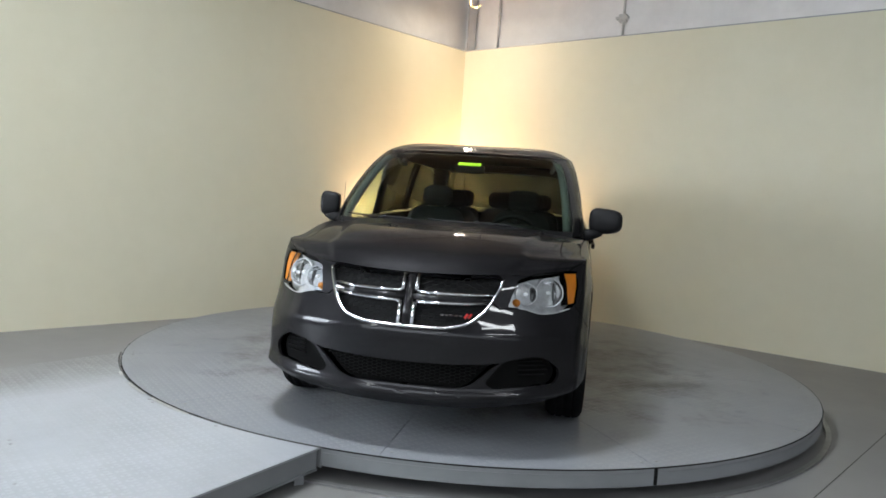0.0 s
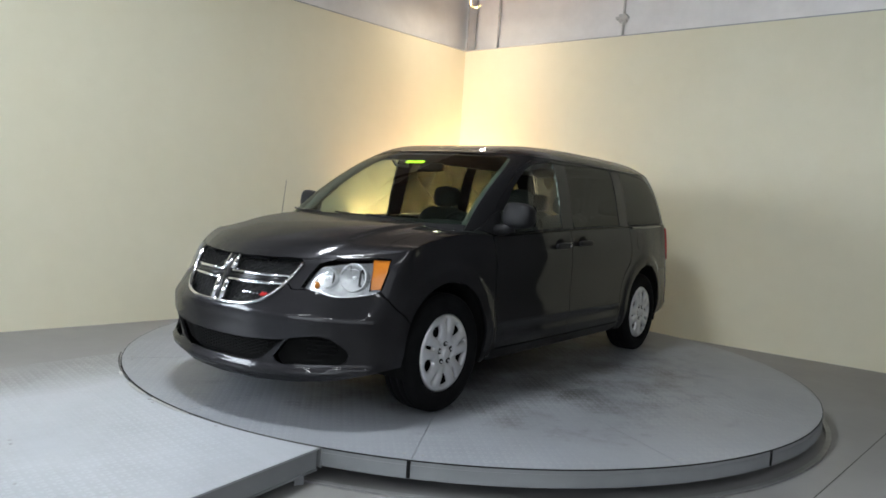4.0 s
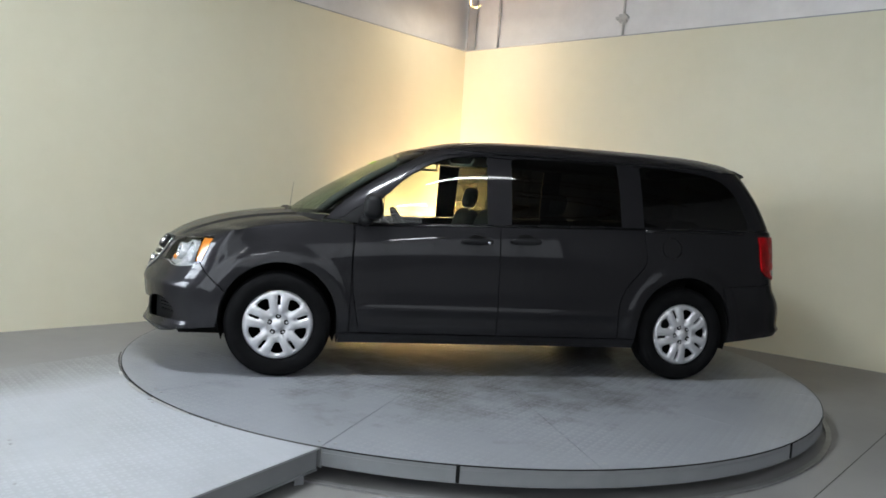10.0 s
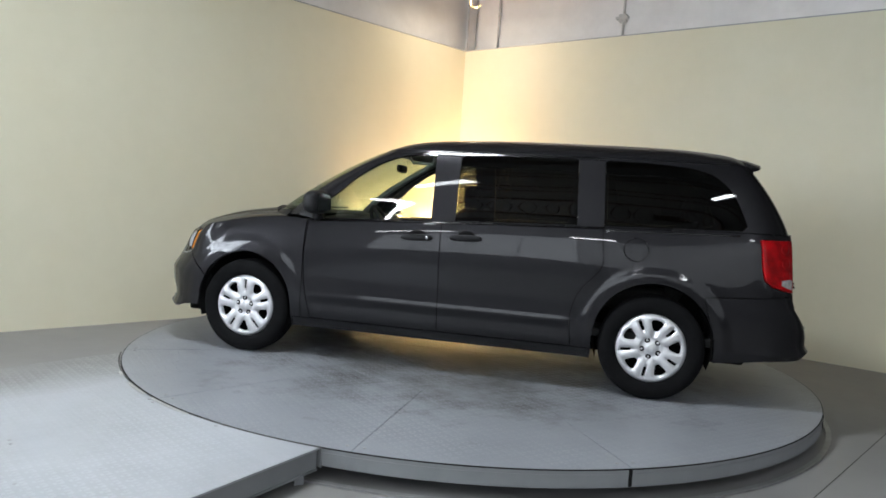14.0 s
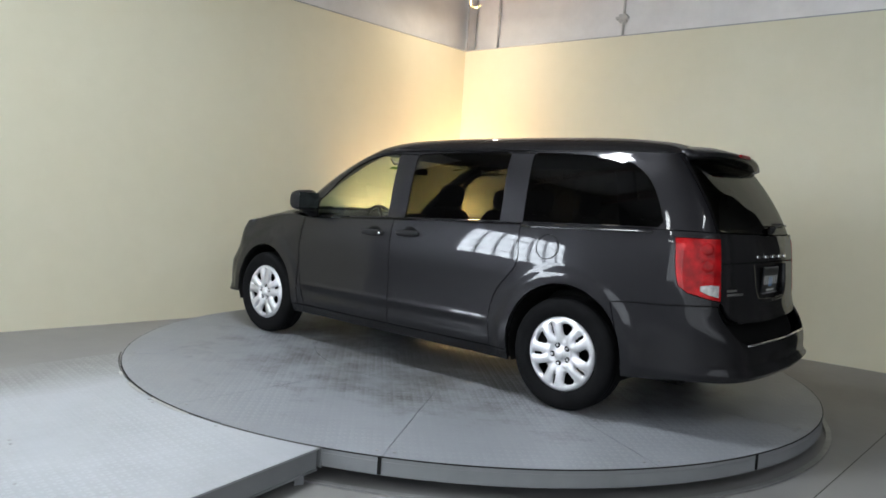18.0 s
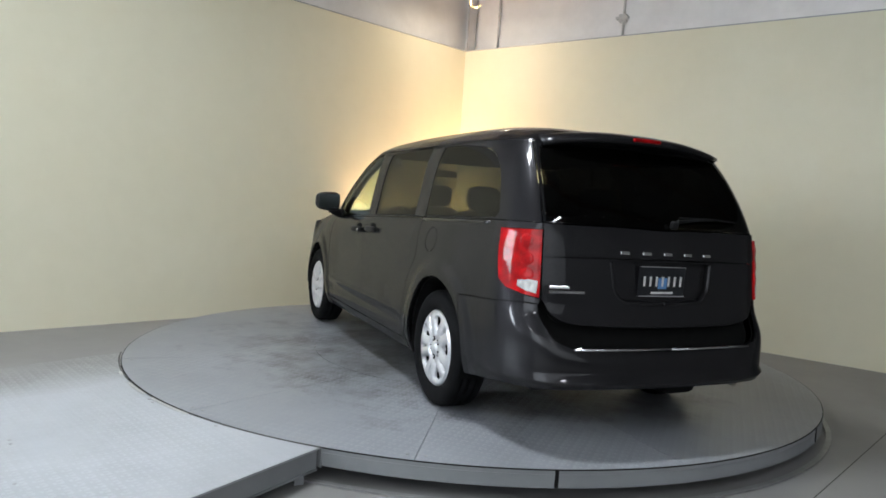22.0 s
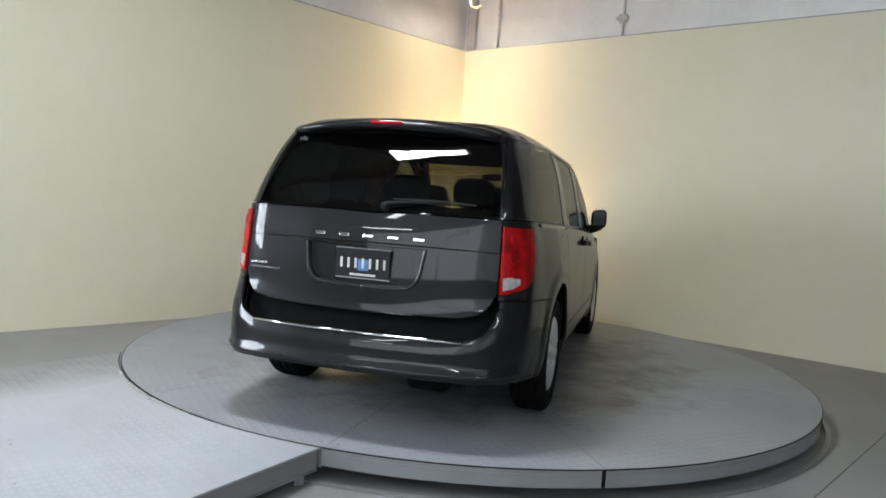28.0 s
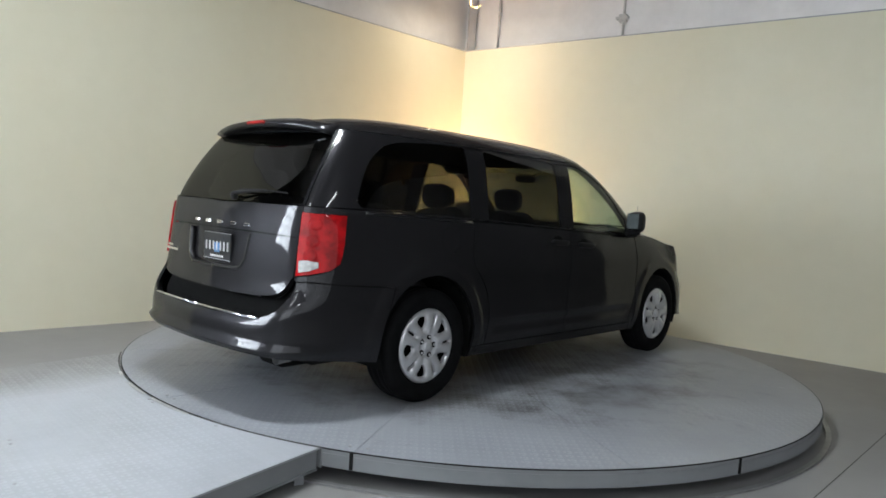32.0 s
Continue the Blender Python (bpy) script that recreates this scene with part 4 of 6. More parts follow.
    gate = [LOW.B(0.728, 1.198), LOW.B(0.735, 1.0), LOW.B(0.735, 0.80)] + smooth_line(on_low("B", [(0.722, 0.785), (0.705, 0.748), (0.66, 0.704), (0.58, 0.680), (0.4, 0.668), (0.2, 0.663)]), 3) + [(SM, 0.661), (SM, 1.19)] + [LOW.B(y, 1.197) for y in (0.2, 0.4, 0.6)]
    step = [LOW.B(0.735, 0.80)] + smooth_line(on_low("B", [(0.752, 0.765), (0.742, 0.70), (0.695, 0.61), (0.60, 0.570), (0.4, 0.557), (0.2, 0.553)]), 3) + [(SM, 0.552), (SM, 0.69)] + on_low("B", [(0.3, 0.69), (0.6, 0.71), (0.70, 0.77)])
    bump_f = [(0.0, 0.215), (0.0, 0.9)] + on_low("F", [(0.3, 0.89), (0.462, 0.74), (0.60, 0.75), (0.74, 0.733)]) + [LOW.X(2.07, 0.757), LOW.X(2.03, 0.70), LOW.X(1.94, 0.62), LOW.X(1.88, 0.56), LOW.X(1.87, 0.45), LOW.X(1.87, 0.335), LOW.X(1.98, 0.33)] + on_low("F", [(0.85, 0.30), (0.75, 0.272), (0.55, 0.238), (0.3, 0.22)])
    bump_r = [LOW.X(-1.90, 0.295), LOW.X(-1.90, 0.60), LOW.X(-1.86, 0.745), LOW.X(-2.0, 0.755), LOW.X(-2.2, 0.765)] + on_low("B", [(0.86, 0.775), (0.80, 0.78), (0.745, 0.775)]) + [(SM, 0.775), (SM, 0.352)] + on_low("B", [(0.3, 0.352), (0.6, 0.35), (0.8, 0.345)]) + [LOW.X(-2.3, 0.34), LOW.X(-2.1, 0.315)]
    sill = [LOW.X(x, 0.318) for x in (1.13, 0.5, 0.0, -0.5, -1.14)] + [LOW.X(x, 0.243) for x in (-1.14, 0.0, 1.13)]
    fender = [LOW.X(1.06, 0.20), LOW.X(1.06, 1.2), LOW.F(0.3, 1.2), LOW.F(0.3, 0.20)]
    polys = [("_a1", a1), ("_a2", a2), ("amber", amber), ("head", head), ("grille", grille), ("low_gr", low_gr), ("fog", fog), ("rev", rev), ("tail", tail), ("fuel", fuel),
             ("recess", recess), ("gate_top", gate_top), ("gate", gate), ("step", step), ("bump_f", bump_f), ("bump_r", bump_r), ("sill", sill), ("door_f", door_f), ("door_s", door_s), ("fender", fender), ("quarter", full)]
    # the outlines that stick out over the upper limit are cut by it
    V, R = cut([("_full", full)] + polys, 0.20, 1.25, SM)
    T = R.pop("_full")
    c = V[T].mean(1)
    left = np.ones(len(T), bool)
    for name, poly in polys:
        hit = left & inside(poly, c)
        left &= ~hit
        R[name] = T[hit]
    # sorts strips along the waist to their doors
    q = V[R["quarter"]].mean(1)
    X = LOW.points(q[:, 0], q[:, 1])[:, 0]
    waistline = (X > -1.158) & (X < 1.10) & (q[:, 1] > 1.04)
    R["cap"] = R["quarter"][waistline]
    X2, z2 = X[~waistline], q[~waistline, 1]
    R["quarter"] = R["quarter"][~waistline][(z2 > 0.45) | (X2 > -1.9)]
    f = V[R["fender"]].mean(1)
    fx = LOW.points(f[:, 0], f[:, 1])[:, 0]
    R["fender"] = R["fender"][((fx < 1.95) & (f[:, 1] > 0.243)) | (f[:, 1] > 0.58)]
    # stray slivers go to the fender
    main = largest(R["bump_f"])
    R["fender"] = np.concatenate([R["fender"], R["bump_f"][~main]])
    R["bump_f"] = R["bump_f"][main]
    main = largest(R["quarter"])
    R["quarter"] = R["quarter"][main]
    R["bump_r"] = R["bump_r"][largest(R["bump_r"])]
    P = lambda n: (V, R[n])
    skin("front_bumper", LOW, *P("bump_f"), PAINT, van, whole=True)
    skin("rear_bumper", LOW, *P("bump_r"), PAINT, van, whole=True)
    gate_ob = skin("tailgate", LOW, *P("gate"), PAINT, van, "dark grey tailgate panel with plate recess", whole=True)
    skin("plate_recess", LOW, *P("recess"), PAINT, gate_ob, whole=True, lift=-0.028, gap=-0.004, depth=0)
    skin("upper_tailgate", LOW, *P("gate_top"), PAINT, gate_ob, whole=True)
    # near-black underbody colour paints the step pocket's deep shade
    skin("bumper_step", LOW, *P("step"), LINER, van, "black grained bumper step pad", whole=True, lift=-0.075, gap=-0.012, depth=-0.075)
    for sd in (1, -1):
        skin("fender", LOW, *P("fender"), PAINT, van, side=sd)
        q = skin("quarter_panel", LOW, *P("quarter"), PAINT, van, side=sd)
        if sd > 0:
            skin("fuel_door", LOW, *P("fuel"), PAINT, q, "round fuel filler door")
        else:
            skin("quarter_infill", LOW, *P("fuel"), PAINT, q, side=-1, gap=0, depth=0)
        skin("sill", LOW, *P("sill"), PAINT, van, side=sd)
        skin("belt_moulding", LOW, *P("cap"), GLOSS_BLACK, van, "gloss black belt moulding", side=sd)
    return V, R


def hood_patch(a, b):
    cx = [2.372, 2.350, 2.318, 2.265, 2.16, 1.95, 1.72, 1.50]
    cz = [0.897, 0.914, 0.938, 0.970, 1.017, 1.080, 1.122, 1.150]
    t = [0.0, 0.03, 0.07, 0.14, 0.27, 0.52, 0.77, 1.0]
    Cx, Cz = hermite(t, np.repeat(np.array(cx)[:, None], len(b), 1), b), hermite(t, np.repeat(np.array(cz)[:, None], len(b), 1), b)
    P = LOW.points(*np.array([LOW.F(HOOD_W * v, nose_z(v)) for v in a]).T)
    f0 = LOW.points(np.array([0.0]), np.array([nose_z(0)]))[0][0]
    R = UP.points(*np.array([UP.F(0.82 * v, 1.13) for v in a]).T)
    r0 = UP.points(np.array([0.0]), np.array([1.13]))[0][0]
    P1 = LOW.points(*np.array([LOW.F(HOOD_W, nose_z(1.0))]).T)[0]
    R1 = UP.points(*np.array([UP.F(0.82, 1.13)]).T)[0]
    x = Cx + (P[:, 0] - f0) * (1 - b) + (R[:, 0] - r0 + 0.02) * b
    ex = Cx + (P1[0] - f0) * (1 - b) + (R1[0] - r0 + 0.02) * b
    ez = np.array([fender_top(v) if w > 0.02 else nose_z(1.0) for v, w in zip(ex, b)])
    ez = np.where(b < 0.06, nose_z(1.0) + (ez - nose_z(1.0)) * (b / 0.06), ez)
    ex = ex + (f0 - cx[0]) * np.exp(-b / 0.06)
    ey = LOW.points(*np.array([LOW.X(v, w) for v, w in zip(ex, ez)]).T)[:, 1]
    ey = np.where(b < 0.06, HOOD_W + (ey - HOOD_W) * (b / 0.06), ey)
    x = x + (f0 - cx[0]) * np.exp(-b / 0.06)
    w = a ** 3.0
    z = Cz * (1 - w) + ez * w
    # a faint raised centre, bounded by two creases
    ac = 0.58 + 0.12 * b ** 0.6
    q = np.clip((a - ac + 0.025) / 0.05, 0, 1)
    z = z - 0.011 * q * q * (3 - 2 * q) * np.clip((1 - a) / 0.25, 0, 1) * np.clip(b / 0.1, 0, 1)
    return np.stack([x, a * (ey - 0.003), z], 1)


def grid_panel(name, fn, na, nb, material, parent, label="", mirror=True, thick=0.0, power=1.0):
    A, B = np.meshgrid(np.linspace(0, 1, na), np.linspace(0, 1, nb) ** power, indexing="ij")
    P = fn(A.ravel(), B.ravel())
    faces = [(i * nb + j, (i + 1) * nb + j, (i + 1) * nb + j + 1, i * nb + j + 1) for i in range(na - 1) for j in range(nb - 1)]
    verts = P.tolist()
    if mirror:
        n = len(verts)
        faces += [tuple(k + n for k in f[::-1]) for f in faces]
        verts += (P * np.array([1, -1, 1])).tolist()
    bm = bmesh.new()
    vs = [bm.verts.new(v) for v in verts]
    for f in faces:
        bm.faces.new([vs[k] for k in f])
    bmesh.ops.remove_doubles(bm, verts=bm.verts, dist=1e-4)
    bmesh.ops.recalc_face_normals(bm, faces=bm.faces)
    up = sum(f.normal.z for f in bm.faces)
    if up < 0:
        bmesh.ops.reverse_faces(bm, faces=bm.faces)
    if thick:
        bmesh.ops.solidify(bm, geom=bm.faces[:], thickness=thick)
    return part(name, bm, material, parent, label, smooth=True)


ROOF_X = [-2.15, -2.0, -1.8, -1.58, -1.16, -0.73, -0.3, -0.08, 0.14, 0.31, 0.45, 0.59]
ROOF_Z = [1.710, 1.742, 1.762, 1.774, 1.779, 1.779, 1.773, 1.764, 1.750, 1.731, 1.708, 1.672]


def roof_patch(a, b):
    """a: round the ring from front centre to rear centre, b: from the ring to the spine."""
    s = a * UP.smax
    R = UP.points(s, np.full(len(s), 1.66))
    cx = np.clip(R[:, 0], -1.75, 0.05)
    x = R[:, 0] + (cx - R[:, 0]) * b
    y = R[:, 1] * (1 - b)
    zc = hermite(ROOF_X, np.repeat(np.array(ROOF_Z)[:, None], len(b), 1), x)
    z = 1.66 + (zc - 1.66) * (1 - (1 - b) ** 7.0)
    return np.stack([x, y, z], 1)


def upline(x0, x1, z1, n=7):
    """An upright edge on the glasshouse: from the waist at x0 up to x1, z1."""
    z0 = belt(x0)
    return [UP.X(x0 + (x1 - x0) * k / n, z0 + (z1 - z0) * k / n) for k in range(n + 1)]


def van_cabin_skin(van):
    SM = UP.smax
    e1, e2, e3, e4 = upline(0.088, 0.098, 1.622), upline(-0.102, -0.094, 1.620), upline(-0.975, -0.948, 1.640), upline(-1.165, -1.140, 1.640)
    e0, e5 = upline(-0.005, -0.005, 1.646), upline(-1.09, -1.09, 1.655)
    full = [(0.0, 1.10)] + [UP.F(y, 1.10) for y in (0.2, 0.5, 0.75)] + [UP.X(x, belt(x) if x < 1.1 else 1.10) for x in np.linspace(1.15, -2.15, 30)] + [UP.B(y, 1.197) for y in (0.82, 0.75, 0.6, 0.4, 0.2)] + [(SM, 1.19), (SM, 1.66)] + \
        [(SM * (1 - k / 40), 1.66) for k in range(1, 40)] + [(0.0, 1.66)]
    wind = [(0.0, 1.10)] + [UP.F(y, 1.10) for y in (0.3, 0.6, 0.805)] + on_up("F", [(0.80, 1.16), (0.782, 1.26), (0.762, 1.36), (0.738, 1.46), (0.71, 1.55), (0.675, 1.612), (0.62, 1.637), (0.4, 1.645), (0.2, 1.648)]) + [(0.0, 1.65)]
    sail = [UP.X(1.19, 1.10), UP.X(1.03, belt(1.0)), UP.X(0.93, belt(0.93)), UP.X(0.93, 1.245), UP.X(1.01, 1.215), UP.X(1.12, 1.13)]
    gf = [UP.X(x, z) for x, z in [(0.928, belt(0.93) + 0.012), (0.925, 1.225), (0.86, 1.275)]] + smooth_line([UP.X(x, z) for x, z in [(0.80, 1.325), (0.72, 1.405), (0.62, 1.480), (0.52, 1.540), (0.40, 1.588), (0.26, 1.614), (0.098, 1.622)]], 3) + e1[-2:0:-1] + [UP.X(0.088, belt(0.088) + 0.012)]
    gs = [UP.X(-0.102, belt(-0.1) + 0.012)] + e2[1:-1] + [UP.X(x, z) for x, z in [(-0.10, 1.614), (-0.13, 1.624), (-0.55, 1.638), (-0.92, 1.643), (-0.950, 1.630)]] + e3[-2:0:-1] + [UP.X(-0.975, belt(-0.97) + 0.012)]
    gq = [UP.X(-1.165, belt(-1.165) + 0.012)] + e4[1:-1] + [UP.X(-1.141, 1.628), UP.X(-1.165, 1.642)] + smooth_line([UP.X(x, z) for x, z in [(-1.40, 1.637), (-1.60, 1.625), (-1.79, 1.60), (-1.90, 1.555), (-1.975, 1.49), (-2.035, 1.40), (-2.085, 1.29), (-2.105, 1.24)]], 3) + [UP.X(-2.08, belt(-2.05) + 0.014)]
    bpost = e1 + [UP.X(0.05, 1.622)] + e2[::-1]
    cpost = e3 + e4[::-1]
    back = [UP.B(0.705, 1.212), UP.B(0.70, 1.26), UP.B(0.688, 1.37), UP.B(0.673, 1.48), UP.B(0.655, 1.565), UP.B(0.63, 1.62), UP.B(0.4, 1.635), (SM, 1.64), (SM, 1.195), UP.B(0.3, 1.197), UP.B(0.6, 1.205)]
    hatch = [UP.B(0.729, 1.19), UP.B(0.722, 1.26), UP.B(0.710, 1.37), UP.B(0.696, 1.48), UP.B(0.680, 1.565), UP.B(0.658, 1.66), (SM, 1.66), (SM, 1.19)]
    frame_f = [UP.X(1.0, belt(1.0)), UP.X(0.95, 1.27), UP.X(0.79, 1.40), UP.X(0.60, 1.535), UP.X(0.40, 1.618), UP.X(0.05, 1.645)] + e0[::-1]
    frame_s = e0 + [UP.X(x, 1.65) for x in (-0.3, -0.6, -0.85)] + e5[::-1]
    polys = [("wind", wind), ("sail", sail), ("gf", gf), ("gs", gs), ("gq", gq), ("back", back), ("bpost", bpost), ("cpost", cpost), ("frame_f", frame_f), ("frame_s", frame_s), ("hatch", hatch), ("pillar", full)]
    V, R = cut([("_full", full)] + polys, 1.10, 1.66, SM)
    T = R.pop("_full")
    c = V[T].mean(1)
    left = np.ones(len(T), bool)
    for name, poly in polys:
        hit = left & inside(poly, c)
        left &= ~hit
        R[name] = T[hit]
    q = V[R["pillar"]].mean(1)
    X = UP.points(q[:, 0], q[:, 1])[:, 0]
    P = lambda n: (V, R[n])
    skin("windscreen", UP, *P("wind"), SCREEN, van, "clear windscreen with a green sticker", whole=True, gap=0, depth=0)
    gate = skin("hatch_frame", UP, *P("hatch"), GLOSS_BLACK, van, whole=True)
    skin("rear_window", UP, *P("back"), TINT, van, "dark tinted rear window", whole=True, gap=0, depth=0, lift=-0.002)
    skin("roof_rail_front", UP, V, R["pillar"][X > 0.05], PAINT, van, whole=True)
    for sd in (1, -1):
        skin("pillar", UP, V, R["pillar"][X <= 0.05], PAINT, van, "dark grey rear pillar and roof side", side=sd)
        skin("sail_panel", UP, *P("sail"), BLACK, van, side=sd)
        skin("quarter_window", UP, *P("gq"), TINT, van, "dark tinted quarter window", side=sd, gap=0, depth=0, lift=-0.003)
        skin("door_post_trim", UP, *P("cpost"), PAINT, van, side=sd)
        track = [LOW.X(x, belt(x) - 0.020) for x in np.linspace(-1.17, -2.06, 12)]
        part("door_track", ribbon(bmesh.new(), LOW, track, 0.026, -0.010, 0.003, sd), GLOSS_BLACK, van, "black sliding door track under the quarter window", smooth=True)
    grid_panel("roof", roof_patch, 90, 26, PAINT, van, power=2.2)
    # rear roof spoiler
    bm = bmesh.new()
    pts = []
    ny = 17
    for i in range(ny):
        f = -1 + 2 * i / (ny - 1)
        y = 0.615 * f
        dr = 0.055 * abs(f) ** 2.6
        xb = -2.258 + 0.085 * abs(f) ** 2.2
        pts.append([bm.verts.new(p) for p in ((-1.95 + 0.02 * f * f, y * 0.97, 1.748 - dr * 1.1), (-2.13 + 0.03 * f * f, y, 1.735 - dr), (xb, y, 1.702 - dr * 0.9), (xb - 0.008, y, 1.680 - dr * 0.8), (xb + 0.03, y, 1.664 - dr * 0.8), (-2.10, y * 0.97, 1.640 - dr * 0.6), (-1.97, y * 0.96, 1.66 - dr * 0.4))])
    for A, B in zip(pts, pts[1:]):
        for k in range(7):
            bm.faces.new((A[k], A[(k + 1) % 7], B[(k + 1) % 7], B[k]))
    bm.faces.new(pts[0])
    bm.faces.new(pts[-1][::-1])
    bmesh.ops.recalc_face_normals(bm, faces=bm.faces)
    sp = part("spoiler", bm, PAINT, van, "roof spoiler with a red brake lamp", smooth=True)
    part("brake_lamp", box_bm((0.03, 0.19, 0.022), (-2.259, 0.0, 1.692), (0, 14, 0), 0.006), RED, sp, "thin red brake lamp")
    return V, R


# ------------------------------------------------------------- the minivan's parts
def stand(wrap, sz, side=1, lift=0.0):
    """The pose of a thing that sits on the skin, its z axis outwards, its x axis level."""
    s, z = np.array([sz[0]]), np.array([sz[1]])
    p, n = wrap.points(s, z)[0], wrap.normals(s, z)[0]
    p, n = Vector(p + n * lift), Vector(n)
    if side < 0:
        p.y, n.y = -p.y, -n.y
    x = Vector((0, 0, 1)).cross(n).normalized()
    y = n.cross(x)
    m = Matrix((x, y, n)).transposed().to_4x4()
    m.translation = p
    return m


def ribbon(bm, wrap, pts, width, lo, hi, side=1):
    """A flat bar along a line on the skin."""
    S = np.array(pts, float)
    P, N = wrap.points(S[:, 0], S[:, 1]), wrap.normals(S[:, 0], S[:, 1])
    if side < 0:
        P, N = P * np.array([1, -1, 1]), N * np.array([1, -1, 1])
    rings = []
    for i in range(len(P)):
        t = P[min(i + 1, len(P) - 1)] - P[max(i - 1, 0)]
        c = np.cross(N[i], t)
        c = c / (np.linalg.norm(c) + 1e-12)
        w = width[i] if isinstance(width, (list, tuple)) else width
        rings.append([bm.verts.new(tuple(q)) for q in (P[i] + N[i] * lo - c * w / 2, P[i] + N[i] * hi - c * w * 0.32, P[i] + N[i] * hi + c * w * 0.32, P[i] + N[i] * lo + c * w / 2)])
    for A, B in zip(rings, rings[1:]):
        for k in range(4):
            bm.faces.new((A[k], A[(k + 1) % 4], B[(k + 1) % 4], B[k]))
    bm.faces.new(rings[0])
    bm.faces.new(rings[-1][::-1])
    bmesh.ops.recalc_face_normals(bm, faces=bm.faces)
    return bm


def wheel_cover_mesh():
    """A silver cover with five twin spokes, wide windows and narrow slots."""
    R = 0.240
    outline = [(R * math.cos(k * math.pi / 36), R * math.sin(k * math.pi / 36)) for k in range(72)]
    holes = []
    for k in range(5):
        a = radians(54 + 72 * k)
        rad = [(0.122, -6.5), (0.150, -11), (0.186, -13.5), (0.197, -9.5), (0.201, 0), (0.197, 9.5), (0.186, 13.5), (0.150, 11), (0.122, 6.5)]
        holes.append([(r * math.cos(a + radians(d)), r * math.sin(a + radians(d))) for r, d in rad])
        b = radians(90 + 72 * k)
        w = 0.0108
        slot = [(0.136, -w), (0.202, -w), (0.206, 0), (0.202, w), (0.136, w), (0.132, 0)]
        holes.append([(x * math.cos(b) - y * math.sin(b), x * math.sin(b) + y * math.cos(b)) for x, y in slot])
    verts, edges = [], []
    for poly in [outline] + holes:
        d = dense(poly, 0.012)
        b = len(verts)
        verts += d
        edges += [(b + i, b + (i + 1) % len(d)) for i in range(len(d))]
    for r in (0.03, 0.037, 0.046, 0.057, 0.068, 0.076, 0.085, 0.105, 0.14, 0.17, 0.212, 0.226):
        verts += [(r * math.cos(k * math.pi / 24), r * math.sin(k * math.pi / 24)) for k in range(48)]
    r = delaunay_2d_cdt([Vector(v) for v in verts], edges, [], 0, 1e-5)
    V = np.array([tuple(v) for v in r[0]])
    T = np.array([f for f in r[2] if len(f) == 3])
    c = V[T].mean(1)
    keep = inside(outline, c)
    for h in holes:
        keep &= ~inside(h, c)
    T = T[keep]

    def z(x, y):
        q = math.hypot(x, y)
        base = float(np.interp(q, [0, 0.036, 0.046, 0.068, 0.082, 0.15, 0.205, 0.228, 0.240], [0.026, 0.026, 0.014, 0.014, 0.026, 0.032, 0.026, 0.018, 0.002]))
        ang = (math.degrees(math.atan2(y, x)) - 90) % 72
        off = min(ang, 72 - ang)
        # the web falls away towards each window
        dip = max(0.0, (off - 20) / 16) if 0.085 < q < 0.21 else 0.0
        lane = math.exp(-(off / 4.5) ** 2) * (1 if 0.085 < q < 0.21 else 0)
        return base - 0.018 * min(1.0, dip) - 0.009 * lane
    bm = bmesh.new()
    vs = [bm.verts.new((x, y, z(x, y))) for x, y in V]
    for t in T:
        try:
            f = bm.faces.new([vs[i] for i in t])
        except ValueError:
            continue
    bmesh.ops.delete(bm, geom=[v for v in bm.verts if not v.link_faces], context="VERTS")
    bmesh.ops.recalc_face_normals(bm, faces=bm.faces)
    if sum(f.normal.z for f in bm.faces) < 0:
        bmesh.ops.reverse_faces(bm, faces=bm.faces)
    for f in bm.faces:
        f.smooth = True
    rim = [e for e in bm.edges if len(e.link_faces) == 1]
    g = bmesh.ops.extrude_edge_only(bm, edges=rim)["geom"]
    for v in g:
        if isinstance(v, bmesh.types.BMVert):
            v.co.z -= 0.022
            v.co.xy *= 1.0
    me = bpy.data.meshes.new("wheel_cover")
    bm.to_mesh(me)
    bm.free()
    me.materials.append(SILVER)
    return me


